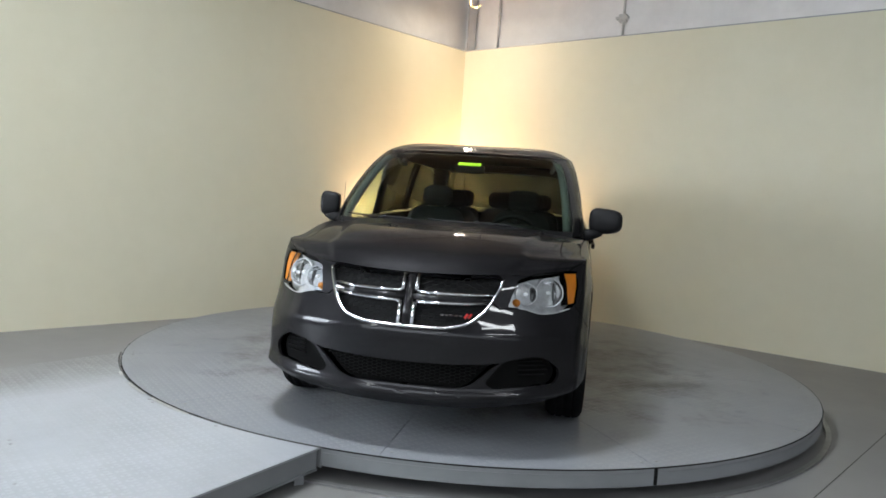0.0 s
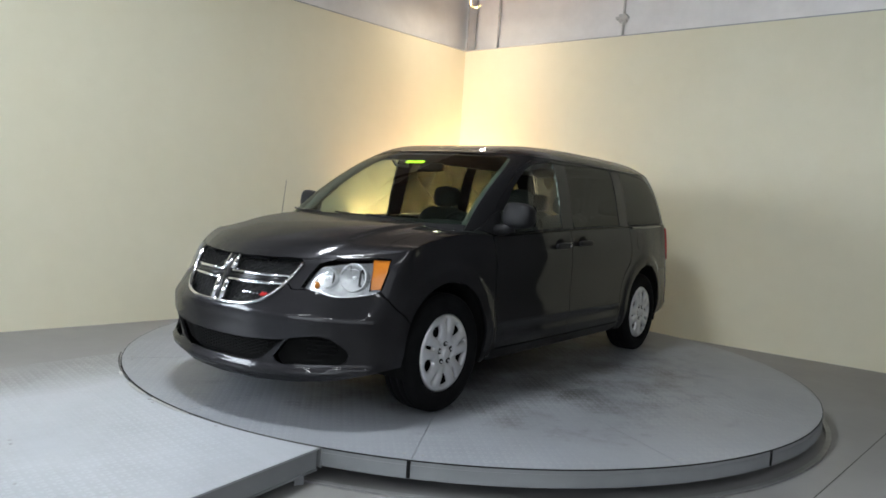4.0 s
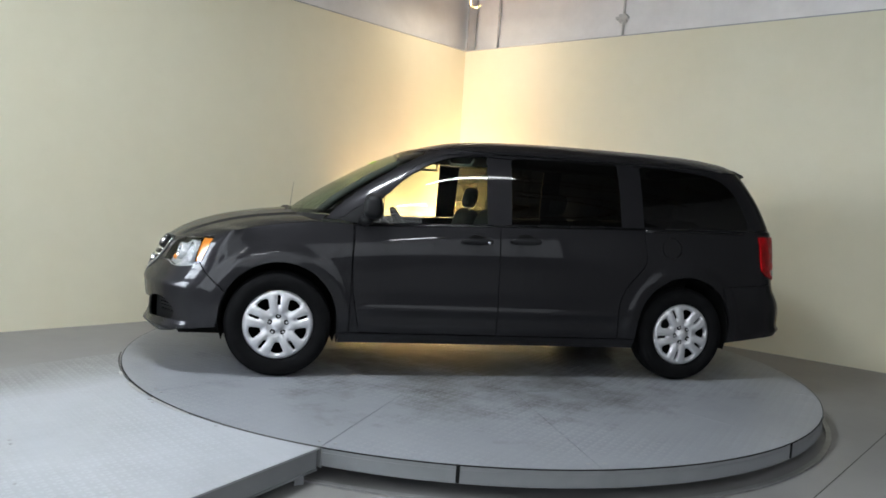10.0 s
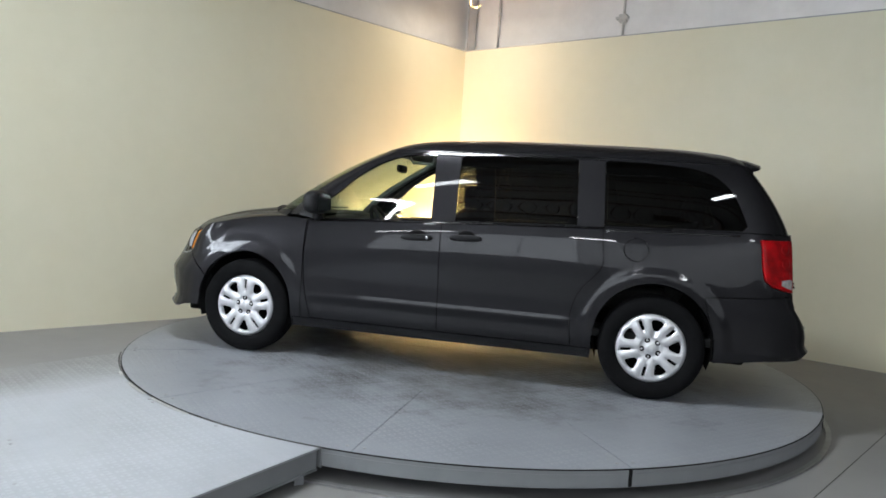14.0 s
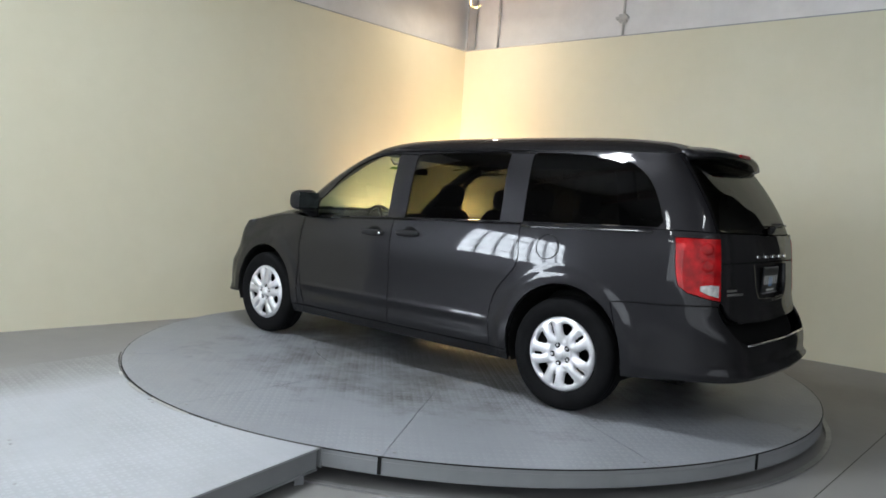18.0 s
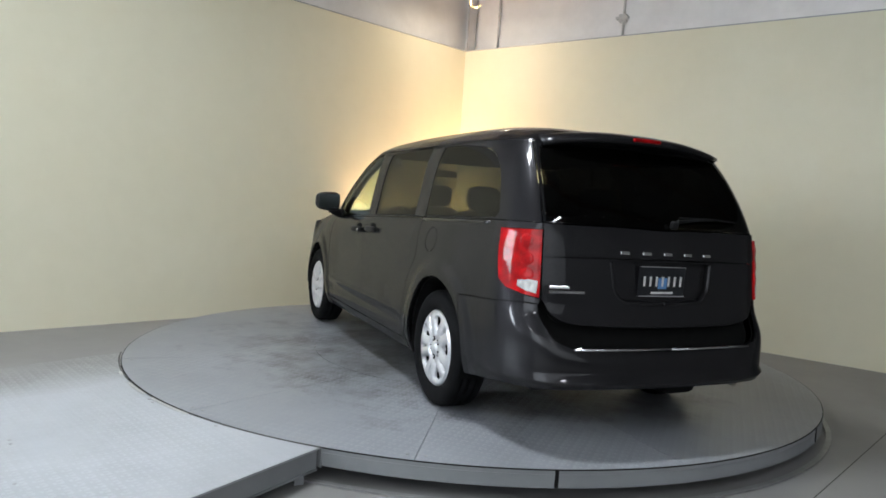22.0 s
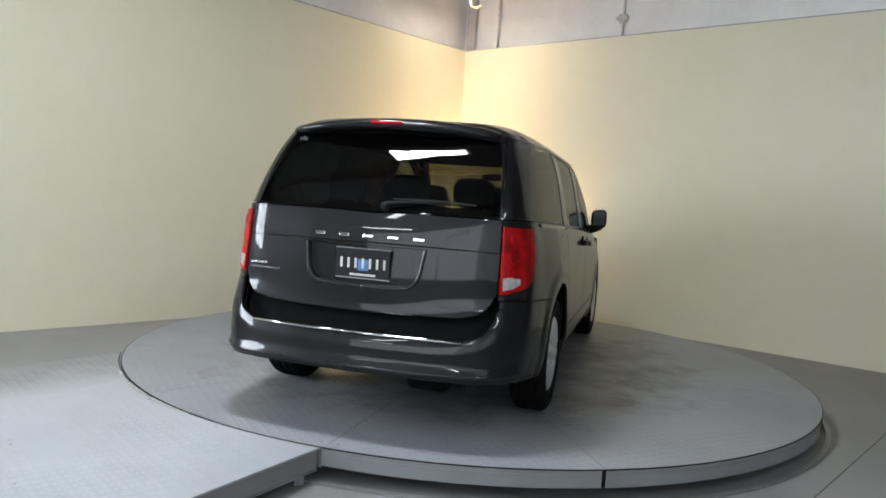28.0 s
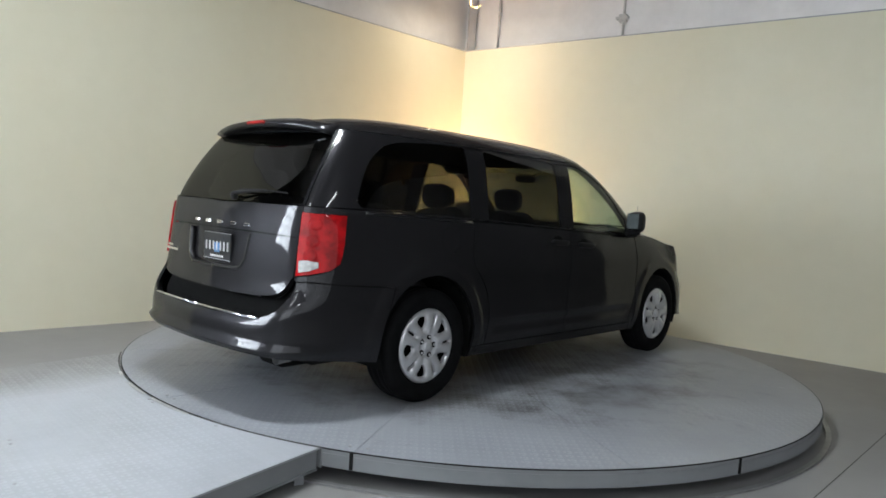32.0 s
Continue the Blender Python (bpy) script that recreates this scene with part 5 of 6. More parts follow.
def build_wheels(van):
    prof = [(0.236, 0.085), (0.246, 0.098), (0.262, 0.106), (0.30, 0.113), (0.325, 0.109), (0.345, 0.098), (0.355, 0.085), (0.3605, 0.070), (0.362, 0.056),
            (0.354, 0.052), (0.354, 0.046), (0.362, 0.042), (0.362, 0.012), (0.354, 0.008), (0.354, -0.008), (0.362, -0.012), (0.362, -0.042), (0.354, -0.046), (0.354, -0.052),
            (0.362, -0.056), (0.355, -0.085), (0.325, -0.109), (0.28, -0.112), (0.236, -0.085)]
    bm = lathe(bmesh.new(), prof, seg=72)
    bmesh.ops.recalc_face_normals(bm, faces=bm.faces)
    tyre = bpy.data.meshes.new("tyre")
    bm.to_mesh(tyre)
    bm.free()
    tyre.materials.append(RUBBER)
    tyre.shade_smooth()
    cover = wheel_cover_mesh()
    bm = lathe(bmesh.new(), [(0.237, 0.07), (0.235, -0.06), (0.10, -0.06), (0.0, -0.02)], seg=40)
    well = bpy.data.meshes.new("rim")
    bm.to_mesh(well)
    bm.free()
    well.materials.append(LINER)
    bm = lathe(bmesh.new(), [(0.0, 0.010), (0.026, 0.009), (0.034, 0.003), (0.036, -0.004)], seg=24)
    cap = bpy.data.meshes.new("centre_cap")
    bm.to_mesh(cap)
    bm.free()
    cap.materials.append(SILVER)
    cap.shade_smooth()
    bm = lathe(bmesh.new(), [(0.0, 0.010), (0.007, 0.009), (0.0088, 0.004), (0.0088, -0.004)], seg=6)
    nut = bpy.data.meshes.new("lug_nut")
    bm.to_mesh(nut)
    bm.free()
    nut.materials.append(SILVER)
    # dark disc laid on the cover, painting the shade of a lug hole
    bm = lathe(bmesh.new(), [(0.0, 0.002), (0.0175, 0.0025), (0.020, -0.004)], seg=16)
    hole_disc = bpy.data.meshes.new("lug_hole_disc")
    bm.to_mesh(hole_disc)
    bm.free()
    hole_disc.materials.append(LINER)
    # each wheel came to rest at a turn of its own
    for x, turns in ((WHEEL_X, (36, 0)), (-WHEEL_X, (-11, -14))):
        for sd, turn in zip((1, -1), turns):
            w = new("wheel", tyre)
            w.parent = van
            w.matrix_basis = pose(x, WHEEL_Y * sd, WHEEL_R, -90 * sd, 0, 0) @ pose(0, 0, 0, 0, 0, turn)
            tagged(w, label="black tyre with a silver wheel cover")
            for name, me, m in [("rim", well, Matrix()), ("wheel_cover", cover, pose(0, 0, 0.082)), ("centre_cap", cap, pose(0, 0, 0.107))] + \
                    [("lug_hole_disc", hole_disc, pose(0.060 * math.cos(radians(90 + 72 * k)), 0.060 * math.sin(radians(90 + 72 * k)), 0.097)) for k in range(5)] + \
                    [("lug_nut", nut, pose(0.060 * math.cos(radians(90 + 72 * k)), 0.060 * math.sin(radians(90 + 72 * k)), 0.098)) for k in range(5)]:
                o = new(name, me)
                o.parent = w
                o.matrix_basis = m


def wheel_wells(van):
    for x in (WHEEL_X, -WHEEL_X):
        for sd in (1, -1):
            bm = bmesh.new()
            rings = []
            for k in range(25):
                a = math.pi * (-0.12 + 1.24 * k / 24)
                r = 0.40
                rings.append([bm.verts.new((x + r * math.cos(a), y * sd, 0.40 + r * math.sin(a))) for y in (0.925, 0.88, 0.55)])
            for A, B in zip(rings, rings[1:]):
                for j in range(2):
                    bm.faces.new((A[j], A[j + 1], B[j + 1], B[j]))
            bm.faces.new([r[2] for r in rings])
            part("wheel_arch_liner", bm, LINER, van)


def van_lamps(van, V, R):
    for sd in (1, -1):
        lamp = skin("headlamp", LOW, V, R["head"], LAMP_COVER, van, "clear headlamp with silver reflectors and amber corner", side=sd, gap=0.002, depth=0)
        skin("lamp_bowl", LOW, V, R["head"], LAMP_BODY, lamp, side=sd, lift=-0.052, gap=-0.002, depth=-0.052)
        skin("corner_lens", LOW, V, R["amber"], AMBER, lamp, "amber corner lens", side=sd, gap=0.002, depth=0.02, lift=-0.008)
        for y, z, r, name in ((0.722, 0.832, 0.080, "main_reflector"), (0.600, 0.826, 0.060, "inner_reflector")):
            m = stand(LOW, LOW.F(y, z), sd, -0.030)
            # between square to the skin and straight ahead
            n = (m.col[2].to_3d() + Vector((0.9, 0, 0))).normalized()
            x = Vector((0, 0, 1)).cross(n).normalized()
            q = Matrix((x, n.cross(x), n)).transposed().to_4x4()
            q.translation = m.translation
            bm = lathe(bmesh.new(), [(0.010, -0.052), (r * 0.30, -0.049), (r * 0.55, -0.041), (r * 0.75, -0.028), (r * 0.88, -0.012), (r * 0.92, 0.0)], q, 40)
            cup = part(name, bm, REFLECTOR, lamp, smooth=True)
            part("reflector_rim", lathe(bmesh.new(), [(r * 0.91, -0.002), (r * 0.93, 0.004), (r * 0.98, 0.004), (r * 1.01, -0.002), (r * 1.01, -0.05)], q, 40), LAMP_BODY, cup, smooth=True)
            part("bulb", lathe(bmesh.new(), [(0.0, -0.004), (0.009, -0.008), (0.012, -0.018), (0.012, -0.05)], q, 14), GLARE, cup, smooth=True)
            for dx in (-0.030, 0.030):
                o = part("bulb_shield", box_bm((0.010, r * 1.1, 0.012), (dx, 0, -0.030), (0, 0, 0), 0.003), TRIM_DARK, cup)
                o.matrix_basis = q
        ring = head_outline()
        part("lower_bezel", ribbon(bmesh.new(), LOW, smooth_line(ring[9:], 5), 0.009, -0.012, 0.001, sd), LAMP_BODY, lamp, smooth=True)
        m = stand(LOW, LOW.F(0.560, 0.785), sd, -0.034)
        part("turn_lamp", lathe(bmesh.new(), [(0.0, 0.005), (0.014, 0.002), (0.020, -0.010), (0.022, -0.025)], m, 24), AMBER, lamp, "round amber turn lamp", smooth=True)
        tl = skin("tail_lamp", LOW, V, R["tail"], RED, van, "tall glossy red tail lamp", side=sd, gap=0.002, lift=0.012, depth=0.03)
        skin("reversing_lens", LOW, V, R["rev"], FROST, tl, "white reversing lens", side=sd, gap=0.0, lift=0.014, depth=0.02)
        for z in (1.10, 1.005, 0.925):
            m = stand(LOW, LOW.B(0.795, z), sd, 0.012)
            part("lens_ring", lathe(bmesh.new(), [(0.0, 0.0012), (0.020, 0.0016), (0.030, 0.0014), (0.034, 0.0002), (0.040, -0.003)], m, 26), RED, tl, smooth=True)


def van_front(van, V, R):
    g = skin("grille", LOW, V, R["grille"], BLACK, van, "black honeycomb grille with a chrome cross", whole=True, lift=-0.045, gap=-0.006, depth=-0.05)
    # honeycomb
    bm = bmesh.new()
    ends = []
    c = 0.021
    ymax = 0.46
    for i in range(-24, 25):
        for j in range(0, 12):
            y = i * c * 1.5
            z = 0.645 + j * c * 1.732 * 0.72 + (c * 0.62 if i % 2 else 0)
            if abs(y) > ymax - max(0, (0.80 - z)) * 0.75 or z > 0.872 or z < 0.645 or (z < 0.68 and abs(y) > 0.27):
                continue
            for k in range(3):
                a0, a1 = radians(60 * k), radians(60 * k + 60)
                for a in (a0, a1):
                    ends.append((y + c * math.cos(a), z + 0.72 * c * math.sin(a)))
    sz = np.array([LOW.F(abs(yy), zz) for yy, zz in ends])
    Q = LOW.points(sz[:, 0], sz[:, 1])
    for i in range(0, len(ends), 2):
        tube(bm, [(Q[i][0] - 0.022, *ends[i]), (Q[i + 1][0] - 0.022, *ends[i + 1])], 0.0028, 4, caps=False)
    part("mesh_insert", bm, MESH, g, "black honeycomb mesh")
    edge = smooth_line(on_low("F", [(0.0, 0.634), (0.10, 0.635), (0.24, 0.645), (0.335, 0.677), (0.396, 0.735), (0.437, 0.81), (0.466, 0.882)]))
    for sd in (1, -1):
        part("chrome_surround", ribbon(bmesh.new(), LOW, edge, [0.018] * (len(edge) - 8) + [0.016] * 8, -0.02, 0.010, sd), CHROME, g, "bright chrome surround", smooth=True)
        part("chrome_bar", ribbon(bmesh.new(), LOW, [LOW.F(y, z) for y, z in ((0.044, 0.806), (0.16, 0.804), (0.30, 0.804), (0.432, 0.808))], 0.019, -0.03, 0.006, sd), CHROME, g, smooth=True)
        part("chrome_bar", ribbon(bmesh.new(), LOW, [LOW.F(y, z) for y, z in ((0.044, 0.757), (0.16, 0.758), (0.30, 0.761), (0.408, 0.768))], 0.019, -0.03, 0.006, sd), CHROME, g, smooth=True)
        part("chrome_post", ribbon(bmesh.new(), LOW, [LOW.F(0.036, z) for z in (0.64, 0.70, 0.752)], 0.022, -0.03, 0.010, sd), CHROME, g, smooth=True)
        part("chrome_post", ribbon(bmesh.new(), LOW, [LOW.F(0.036, z) for z in (0.812, 0.85, 0.888)], 0.022, -0.03, 0.010, sd), CHROME, g, smooth=True)
        bar = [LOW.F(y, z) for y, z in ((0.004, 0.781), (0.15, 0.781), (0.30, 0.782), (0.42, 0.787))]
        part("cross_bar", ribbon(bmesh.new(), LOW, bar, 0.036, -0.03, 0.0, sd), PAINT, g, smooth=True)
    part("cross_post", ribbon(bmesh.new(), LOW, [(0.0, z) for z in (0.64, 0.72, 0.80, 0.885)], 0.055, -0.03, 0.004), PAINT, g, smooth=True)
    # maker's marks as plain shapes
    for k in range(5):
        part("badge_bar", ribbon(bmesh.new(), LOW, [LOW.F(0.175 + 0.024 * k, 0.705), LOW.F(0.191 + 0.024 * k, 0.705)], 0.013, -0.02, -0.012), CHROME, g)
    for k in range(2):
        part("badge_stripe", ribbon(bmesh.new(), LOW, [LOW.F(0.300 + 0.020 * k, 0.697), LOW.F(0.312 + 0.020 * k, 0.716)], 0.013, -0.02, -0.010), BADGE_RED, g, "red slanting stripe")
    lg = skin("lower_grille", LOW, V, R["low_gr"], LINER, van, "black honeycomb lower grille", whole=True, lift=-0.06, gap=-0.006, depth=-0.06)
    ends, c = [], 0.017
    for i in range(-18, 19):
        for j in range(7):
            y, z = i * c * 1.5, 0.350 + j * c * 1.05 + (c * 0.52 if i % 2 else 0)
            if z > 0.447 or abs(y) > 0.30 + 1.25 * (z - 0.350):
                continue
            for k in range(3):
                for a in (radians(60 * k), radians(60 * k + 60)):
                    ends.append((y + c * math.cos(a), z + 0.6 * c * math.sin(a)))
    sz = np.array([LOW.F(abs(yy), zz) for yy, zz in ends])
    Q = LOW.points(sz[:, 0], sz[:, 1])
    bm = bmesh.new()
    for i in range(0, len(ends), 2):
        tube(bm, [(Q[i][0] - 0.025, *ends[i]), (Q[i + 1][0] - 0.025, *ends[i + 1])], 0.0026, 4, caps=False)
    part("mesh_insert", bm, MESH, lg, "black honeycomb mesh")
    for sd in (1, -1):
        f = skin("fog_lamp_recess", LOW, V, R["fog"], LINER, van, "black mesh fog lamp recess", side=sd, lift=-0.05, gap=-0.005, depth=-0.05)
        for k in range(4):
            z = 0.40 + 0.024 * k
            part("slat", ribbon(bmesh.new(), LOW, [LOW.F(y, z) for y in np.linspace(0.60, 0.745 - 0.012 * abs(k - 1), 5)], 0.006, -0.045, -0.03, sd), MESH, f)
    grid_panel("hood", lambda a, b: hood_patch(a * 0.868, b), 44, 40, PAINT, van, "dark grey metallic hood", power=1.5)
    grid_panel("hood_inner", lambda a, b: hood_patch(a, 0.1 + 0.9 * b) - np.array([0.006, 0, 0.012]), 22, 20, LINER, van, power=1.5)
    for sd in (1, -1):
        grid_panel("fender_top", lambda a, b: hood_patch(0.874 + 0.126 * a, b) * np.array([1, sd, 1]), 8, 40, PAINT, van, "fender shoulder beside the hood", mirror=False, power=1.5)
    # cowl, wipers, aerial
    bm = bmesh.new()
    ys = np.linspace(-0.80, 0.80, 25)
    rows = []
    for y in ys:
        f = UP.points(*np.array([UP.F(abs(y), 1.135)]).T)[0]
        h = UP.points(*np.array([UP.F(abs(y), 1.115)]).T)[0]
        rows.append([bm.verts.new(p) for p in ((f[0] + 0.13, y, 1.118 - 0.05 * abs(y)), (f[0] + 0.06, y, 1.105 - 0.03 * abs(y)), (f[0] + 0.01, y, 1.132), (f[0] - 0.10, y, 1.10))])
    for A, B in zip(rows, rows[1:]):
        for k in range(3):
            bm.faces.new((A[k], A[k + 1], B[k + 1], B[k]))
    part("cowl", bm, BLACK, van, "black wiper cowl", smooth=True)
    for y0, y1 in ((0.50, -0.12), (-0.14, -0.70)):
        pts = []
        for k in range(7):
            y = y0 + (y1 - y0) * k / 6
            q = UP.points(*np.array([UP.F(abs(y), 1.125 + 0.004 * k)]).T)[0]
            pts.append((q[0] + 0.014, y, q[2] + 0.01))
        w = part("wiper", tube(bmesh.new(), pts, 0.006, 6), BLACK, van, "black wiper blade")
        part("wiper_arm", tube(bmesh.new(), [(pts[0][0] + 0.05, y0 + 0.02, 1.118), (pts[1][0] + 0.022, pts[1][1], pts[1][2] + 0.012), (pts[3][0] + 0.010, pts[3][1], pts[3][2] + 0.008)], 0.008, 6), BLACK, w)
    part("aerial", tube(bmesh.new(), [(1.47, -0.70, 1.06), (1.47, -0.70, 1.105), (1.468, -0.70, 1.115), (1.44, -0.70, 1.36)], [0.014, 0.012, 0.002, 0.0012], 8), BLACK, van, "thin black fender aerial")
    m = stand(UP, UP.F(0.03, 1.553), 1, 0.004)
    part("windscreen_sticker", box_bm((0.165, 0.048, 0.002), (0, 0, 0)), STICKER, van, "lime green sticker").matrix_basis = m
    bm = bmesh.new()
    round_box(bm, (0.045, 0.23, 0.07), (0.60, 0.0, 1.535), 4)
    part("cabin_mirror", bm, BLACK, van, smooth=True)


def van_doors(van, V, R, U, S):
    for sd in (1, -1):
        for low, frame_key, glass_key, post, name, hx, hz, gm in (("door_f", "frame_f", "gf", "bpost", "front_door", 0.172, 1.005, CLEAR), ("door_s", "frame_s", "gs", None, "sliding_door", -0.196, 1.024, TINT)):
            d = skin(name, LOW, V, R[low], PAINT, van, "dark grey metallic door with black handle", side=sd)
            skin("window_frame", UP, U, S[frame_key], PAINT, d, "door window frame", side=sd)
            skin("window_glass", UP, U, S[glass_key], gm, d, "clear door glass" if post else "dark tinted door glass", side=sd, gap=0, depth=0, lift=-0.004)
            if post:
                skin("post_trim", UP, U, S[post], PAINT, d, "dark grey door post", side=sd)
            bm = bmesh.new()
            P0 = LOW.points(np.array([LOW.X(hx, hz)[0]]), np.array([hz]))[0]
            yy = P0[1]
            lathe(bm, [(0.0, 0.002), (0.05, 0.003), (0.056, 0.001), (0.058, -0.004)], pose(hx + 0.0, yy * sd, hz + 0.004, -90 * sd, 0, 0) @ Matrix.Diagonal((1.2, 0.80, 1, 1)), 24)
            part("handle_cup", bm, LINER, d, smooth=True)
            bm = bmesh.new()
            round_box(bm, (0.235, 0.030, 0.044), (hx, (yy + 0.026) * sd, hz), 3.2, (0, 2, 0), 10)
            part("handle", bm, BLACK, d, "black pull handle", smooth=True)
            if post and sd > 0:
                bm = lathe(bmesh.new(), [(0.0, 0.004), (0.010, 0.0035), (0.012, 0.0)], pose(hx - 0.085, (yy + 0.041) * sd, hz, -90 * sd, 0, 0), 14)
                part("lock_cylinder", bm, CHROME, d, "small bright lock cylinder", smooth=True)
        # door mirror
        def taper(v):
            v.y *= 1.0
            v.z *= 1.0 - 0.12 * (v.y / 0.12)
            v.x *= 1.0 - 0.25 * max(0, v.z / 0.09)
            return v
        bm = bmesh.new()
        mw, my = (0.225, 1.018) if sd > 0 else (0.145, 0.965)
        round_box(bm, (0.135, mw, 0.172), (0.945, my * sd, 1.212), 3.6, (0, 0, -8 * sd), 14, taper)
        mir = part("door_mirror", bm, BLACK, van, "black door mirror housing", smooth=True)
        part("mirror_glass", box_bm((0.006, mw - 0.04, 0.130), (0.876, (my + 0.004) * sd, 1.215), (0, 0, -8 * sd), 0.002), MIRROR, mir, "mirror glass")
        bm = bmesh.new()
        tube(bm, [(0.985, 0.86 * sd, 1.10), (0.972, 0.93 * sd, 1.118), (0.955, 0.985 * sd, 1.14)], [0.045, 0.038, 0.034], 12)
        part("mirror_arm", bm, BLACK, mir, smooth=True)


def van_rear(van, V, R):
    p = part("rear_plate", box_bm((0.008, 0.318, 0.165), (-2.490, 0.003, 0.912), (0, -2, 0), 0.006), PLATE_BLACK, van, "black dealer plate with pale bars and a blue patch")
    def bar(y, z, w, h, mat, name="plate_bar", d=0.0045):
        part(name, box_bm((0.002, w, h), (-2.490 - d, y, z), (0, -2, 0)), mat, p)
    bar(0.0, 0.903, 0.060, 0.060, BLUE, "plate_emblem", 0.0044)
    for k in range(7):
        bar(0.125 - 0.0415 * k, 0.913, 0.013, 0.054, WHITE, d=0.0056)
        bar(0.075 - 0.0245 * k, 0.972, 0.010, 0.016, WHITE)
    bar(0.0, 0.851, 0.15, 0.012, WHITE)
    for z in (0.832, 0.992):
        bar(0.0, z, 0.312, 0.005, GREY_PAINT, "plate_border", 0.0046)
    SM = LOW.smax
    edge = smooth_line([(SM, 0.792)] + on_low("B", [(0.12, 0.793), (0.20, 0.797), (0.27, 0.806), (0.315, 0.852), (0.335, 0.95), (0.345, 1.012)]), 5)
    for sd in (1, -1):
        part("recess_lip", ribbon(bmesh.new(), LOW, edge, 0.030, -0.026, 0.004, sd), PAINT, van, "rounded lip round the plate recess", smooth=True)
    for k in range(5):
        y = 0.262 - 0.142 * k
        m = stand(LOW, LOW.B(abs(y), 1.062), 1 if y > 0 else -1, 0.0)
        part("badge_bar", box_bm((0.060, 0.021, 0.012), (0, 0, 0.004), (0, 0, 0), 0.005), CHROME, van, "chrome badge bar").matrix_basis = m
    for z, w, y in ((0.869, 0.115, 0.645), (0.845, 0.205, 0.602)):
        m = stand(LOW, LOW.B(y, z), 1, 0.0)
        part("badge_bar", box_bm((w, 0.016, 0.008), (0, 0, 0.003), (0, 0, 0), 0.003), CHROME, van, "chrome badge bar").matrix_basis = m
    bm = bmesh.new()
    for sd in (1, -1):
        pts = [LOW.B(y, 0.559) for y in (0.0, 0.2, 0.4, 0.595)]
        pts[0] = (LOW.smax, 0.559)
        ribbon(bm, LOW, pts, 0.016, -0.004, 0.008, sd)
    part("bumper_strip", bm, CHROME, van, "bright silver bumper strip", smooth=True)
    w = part("rear_wiper", tube(bmesh.new(), [(-2.455, -0.09, 1.215), (-2.46, -0.10, 1.245), (-2.43, -0.28, 1.262), (-2.42, -0.40, 1.268)], [0.012, 0.011, 0.007, 0.005], 8), BLACK, van, "black rear wiper")
    part("wiper_blade", tube(bmesh.new(), [(-2.432, -0.13, 1.268), (-2.425, -0.36, 1.272), (-2.402, -0.58, 1.262)], 0.005, 6), BLACK, w)
    part("wiper_pivot", box_bm((0.035, 0.05, 0.05), (-2.447, -0.09, 1.225), (0, -15, 0), 0.015), BLACK, w)
    part("exhaust_pipe", tube(bmesh.new(), [(-2.0, -0.55, 0.32), (-2.3, -0.60, 0.325), (-2.46, -0.63, 0.318)], 0.025, 14, caps=False), GALV, van, "dull steel exhaust tail pipe", smooth=True)


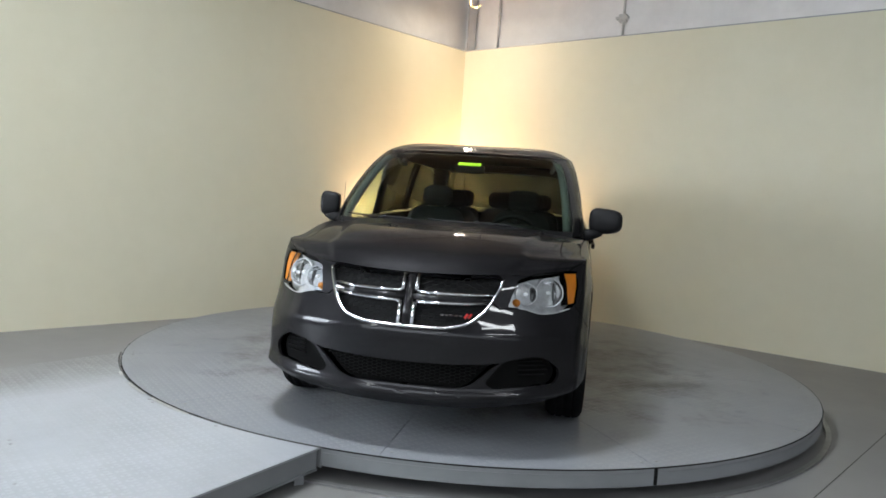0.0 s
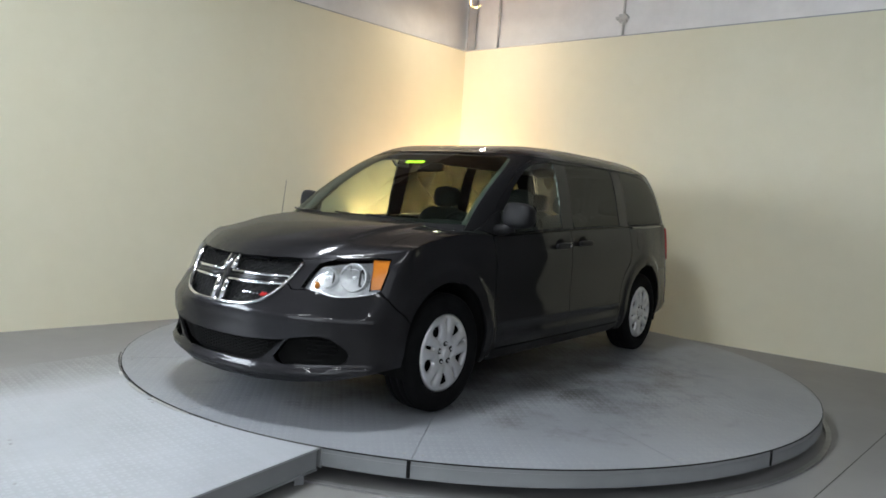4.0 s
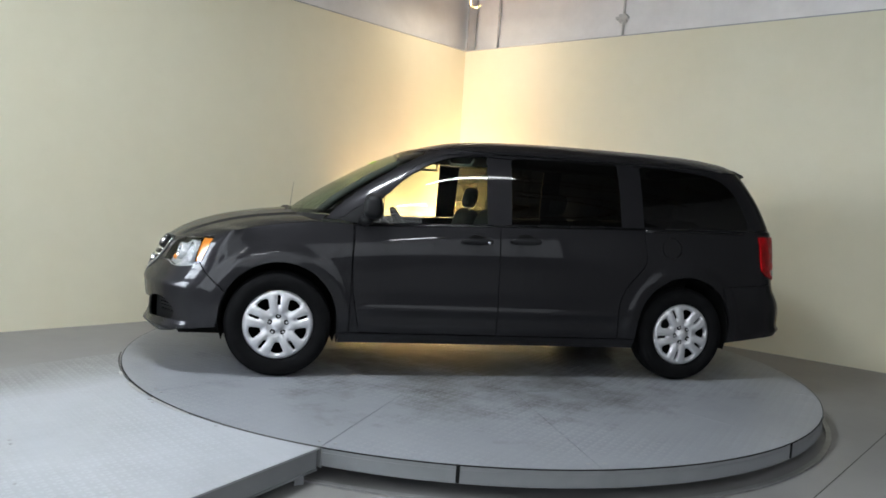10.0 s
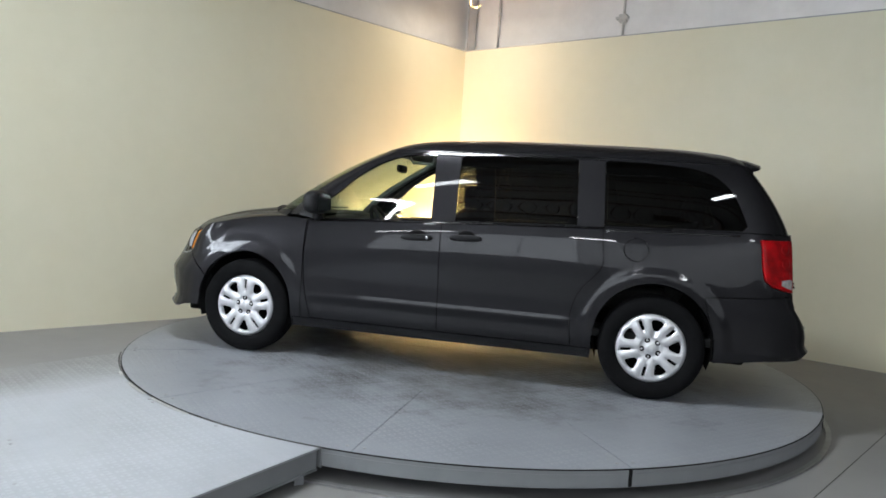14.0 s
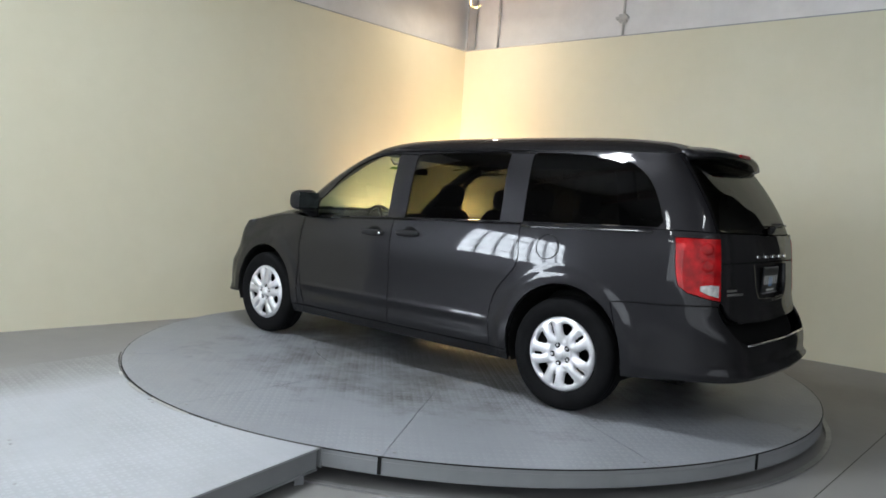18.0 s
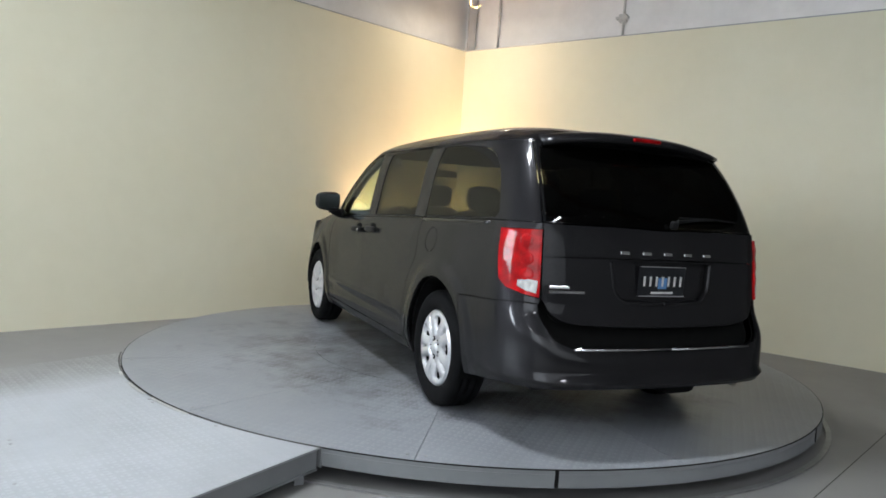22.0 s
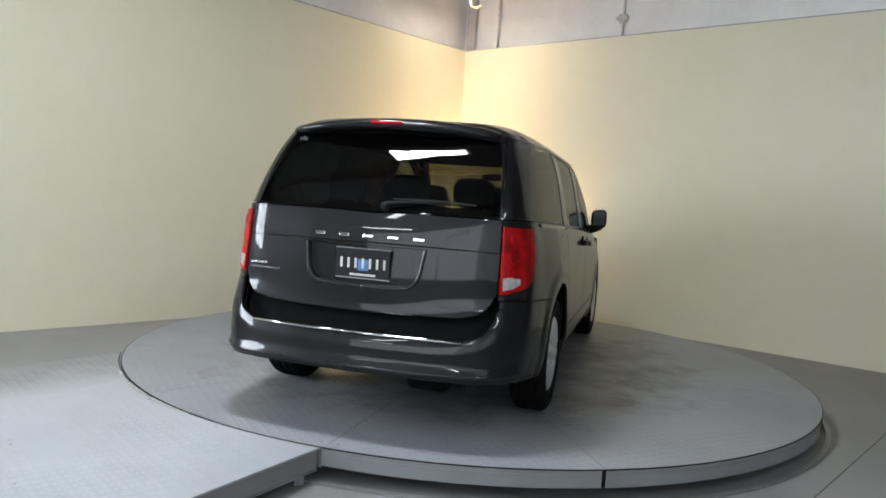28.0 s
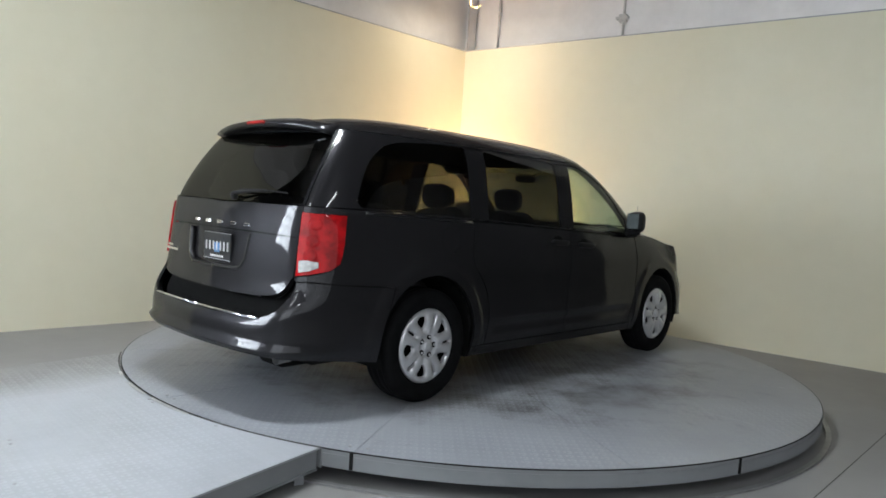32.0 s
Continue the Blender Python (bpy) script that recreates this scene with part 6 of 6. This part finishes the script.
def van_cabin(van, V, R):
    T = np.concatenate([R[k] for k in ("fender", "quarter", "fuel", "sill", "door_f", "door_s", "cap", "gate", "gate_top", "recess", "bump_r", "tail", "rev")])
    skin("inner_shell", LOW, V, T, LINER, van, whole=True, lift=-0.036, gap=0, depth=0)
    skin("inner_bumper", LOW, V, R["bump_f"], LINER, van, whole=True, lift=-0.09, gap=0, depth=0)
    bm = bmesh.new()
    add_box(bm, (4.3, 1.22, 0.10), (-0.05, 0, 0.30), bevel=0.02)
    add_box(bm, (2.1, 1.7, 0.06), (0.0, 0, 0.28), bevel=0.02)
    add_box(bm, (0.5, 1.2, 0.06), (1.98, 0, 0.26), bevel=0.02)
    part("underbody", bm, LINER, van)
    part("rear_axle", box_bm((0.09, 1.45, 0.09), (-1.539, 0, 0.33), bevel=0.02), LINER, van)
    part("front_axle", box_bm((0.12, 1.45, 0.10), (1.539, 0, 0.33), bevel=0.02), LINER, van)
    part("muffler", box_bm((0.75, 0.26, 0.17), (-1.95, -0.35, 0.30), bevel=0.05), LINER, van)
    part("cabin_floor", box_bm((3.5, 1.66, 0.06), (-0.65, 0, 0.42), bevel=0.01), TRIM_DARK, van)
    bm = bmesh.new()
    round_box(bm, (0.62, 1.60, 0.34), (1.02, 0, 0.94), 4.5, (0, 10, 0))
    dash = part("dashboard", bm, TRIM_DARK, van, "charcoal dashboard", smooth=True)
    bm = bmesh.new()
    round_box(bm, (0.24, 0.42, 0.12), (0.88, 0.37, 1.09), 3)
    part("gauge_hood", bm, TRIM_DARK, dash, smooth=True)
    bm = bmesh.new()
    c, ax = Vector((0.62, 0.37, 1.03)), pose(0, 0, 0, 0, -62, 0)
    ring = [c + ax @ Vector((0.19 * math.cos(2 * math.pi * k / 28), 0.19 * math.sin(2 * math.pi * k / 28), 0)) for k in range(29)]
    tube(bm, ring, 0.016, 8, caps=False)
    st = part("steering_wheel", bm, BLACK, van, "black steering wheel", smooth=True)
    bm = bmesh.new()
    round_box(bm, (0.14, 0.13, 0.05), tuple(c), 3, (0, -62, 0))
    for a in (0, 130, 230):
        tube(bm, [c, c + ax @ Vector((0.18 * math.cos(radians(a)), 0.18 * math.sin(radians(a)), 0))], 0.016, 6)
    part("hub", bm, BLACK, st, smooth=True)

    def seat(x, y, w=0.50, back=0.56):
        bm = bmesh.new()
        round_box(bm, (0.50, w, 0.20), (x + 0.10, y, 0.66), 4)
        s = part("seat", bm, CLOTH, van, "charcoal cloth seat", smooth=True)
        bm = bmesh.new()
        round_box(bm, (0.15, w, back + 0.06), (x - 0.22, y, 0.66 + back / 2), 4, (0, -14, 0))
        part("backrest", bm, CLOTH, s, smooth=True)
        bm = bmesh.new()
        bx, bz = x - 0.30, 0.66 + back + 0.115
        round_box(bm, (0.10, 0.26, 0.18), (bx, y, bz), 3.2, (0, -10, 0))
        part("headrest", bm, CLOTH, s, smooth=True)
        for dy in (-0.07, 0.07):
            part("headrest_post", tube(bmesh.new(), [(bx + 0.02, y + dy, bz - 0.16), (bx, y + dy, bz - 0.05)], 0.007, 6), GALV, s)
        part("seat_base", box_bm((0.40, w * 0.8, 0.16), (x + 0.06, y, 0.50), bevel=0.02), TRIM_DARK, s)
    for y in (0.37, -0.37):
        seat(0.19, y, 0.52, 0.55)
        seat(-0.66, y, 0.50, 0.54)
    for y in (0.42, 0.0, -0.42):
        seat(-1.52, y, 0.43, 0.56)
    # headliner and grab handles
    def liner(a, b):
        P = roof_patch(a, b)
        P[:, 2] -= 0.028
        P[:, :2] *= 0.985
        return P
    grid_panel("headliner", liner, 40, 8, TRIM_LIGHT, van)
    for sd in (1, -1):
        part("grab_handle", tube(bmesh.new(), [(0.35, 0.62 * sd, 1.60), (0.33, 0.60 * sd, 1.56), (0.17, 0.60 * sd, 1.56), (0.15, 0.63 * sd, 1.61)], 0.012, 8), TRIM_LIGHT, van, smooth=True)
        bm = bmesh.new()
        s = [UP.points(np.array([q[0]]), np.array([q[1]]))[0] for q in (UP.F(0.80, 1.13), UP.F(0.785, 1.25), UP.F(0.765, 1.36), UP.F(0.74, 1.47), UP.F(0.71, 1.57), UP.F(0.67, 1.64))]
        tube(bm, [(p[0] - 0.05, (p[1] - 0.035) * sd, p[2]) for p in s], 0.028, 8)
        part("windscreen_post_trim", bm, POST_TRIM, van, "pale grey windscreen post trim", smooth=True)


def build_van():
    van = new("minivan")
    tagged(van, "dark grey metallic minivan parked on a steel turntable", "minivan")
    V, R = van_body(van)
    U, S = van_cabin_skin(van)
    van_doors(van, V, R, U, S)
    van_lamps(van, V, R)
    van_front(van, V, R)
    van_rear(van, V, R)
    wheel_wells(van)
    build_wheels(van)
    van_cabin(van, V, R)
    return van


van = build_van()


# ------------------------------------------------------------- what moves
def motions():
    spin, ride = [], []
    for k in range(65):
        t = 0.5 * k
        a = TURN0 + TURN * t
        c, s = math.cos(radians(a)), math.sin(radians(a))
        spin.append((t, pose(0, 0, 0, 0, 0, a)))
        ride.append((t, pose(0.082 * c - 0.018 * s, 0.082 * s + 0.018 * c, 0.0, 0, 0, a)))
    walk(turntable, spin)
    walk(van, ride)


motions()
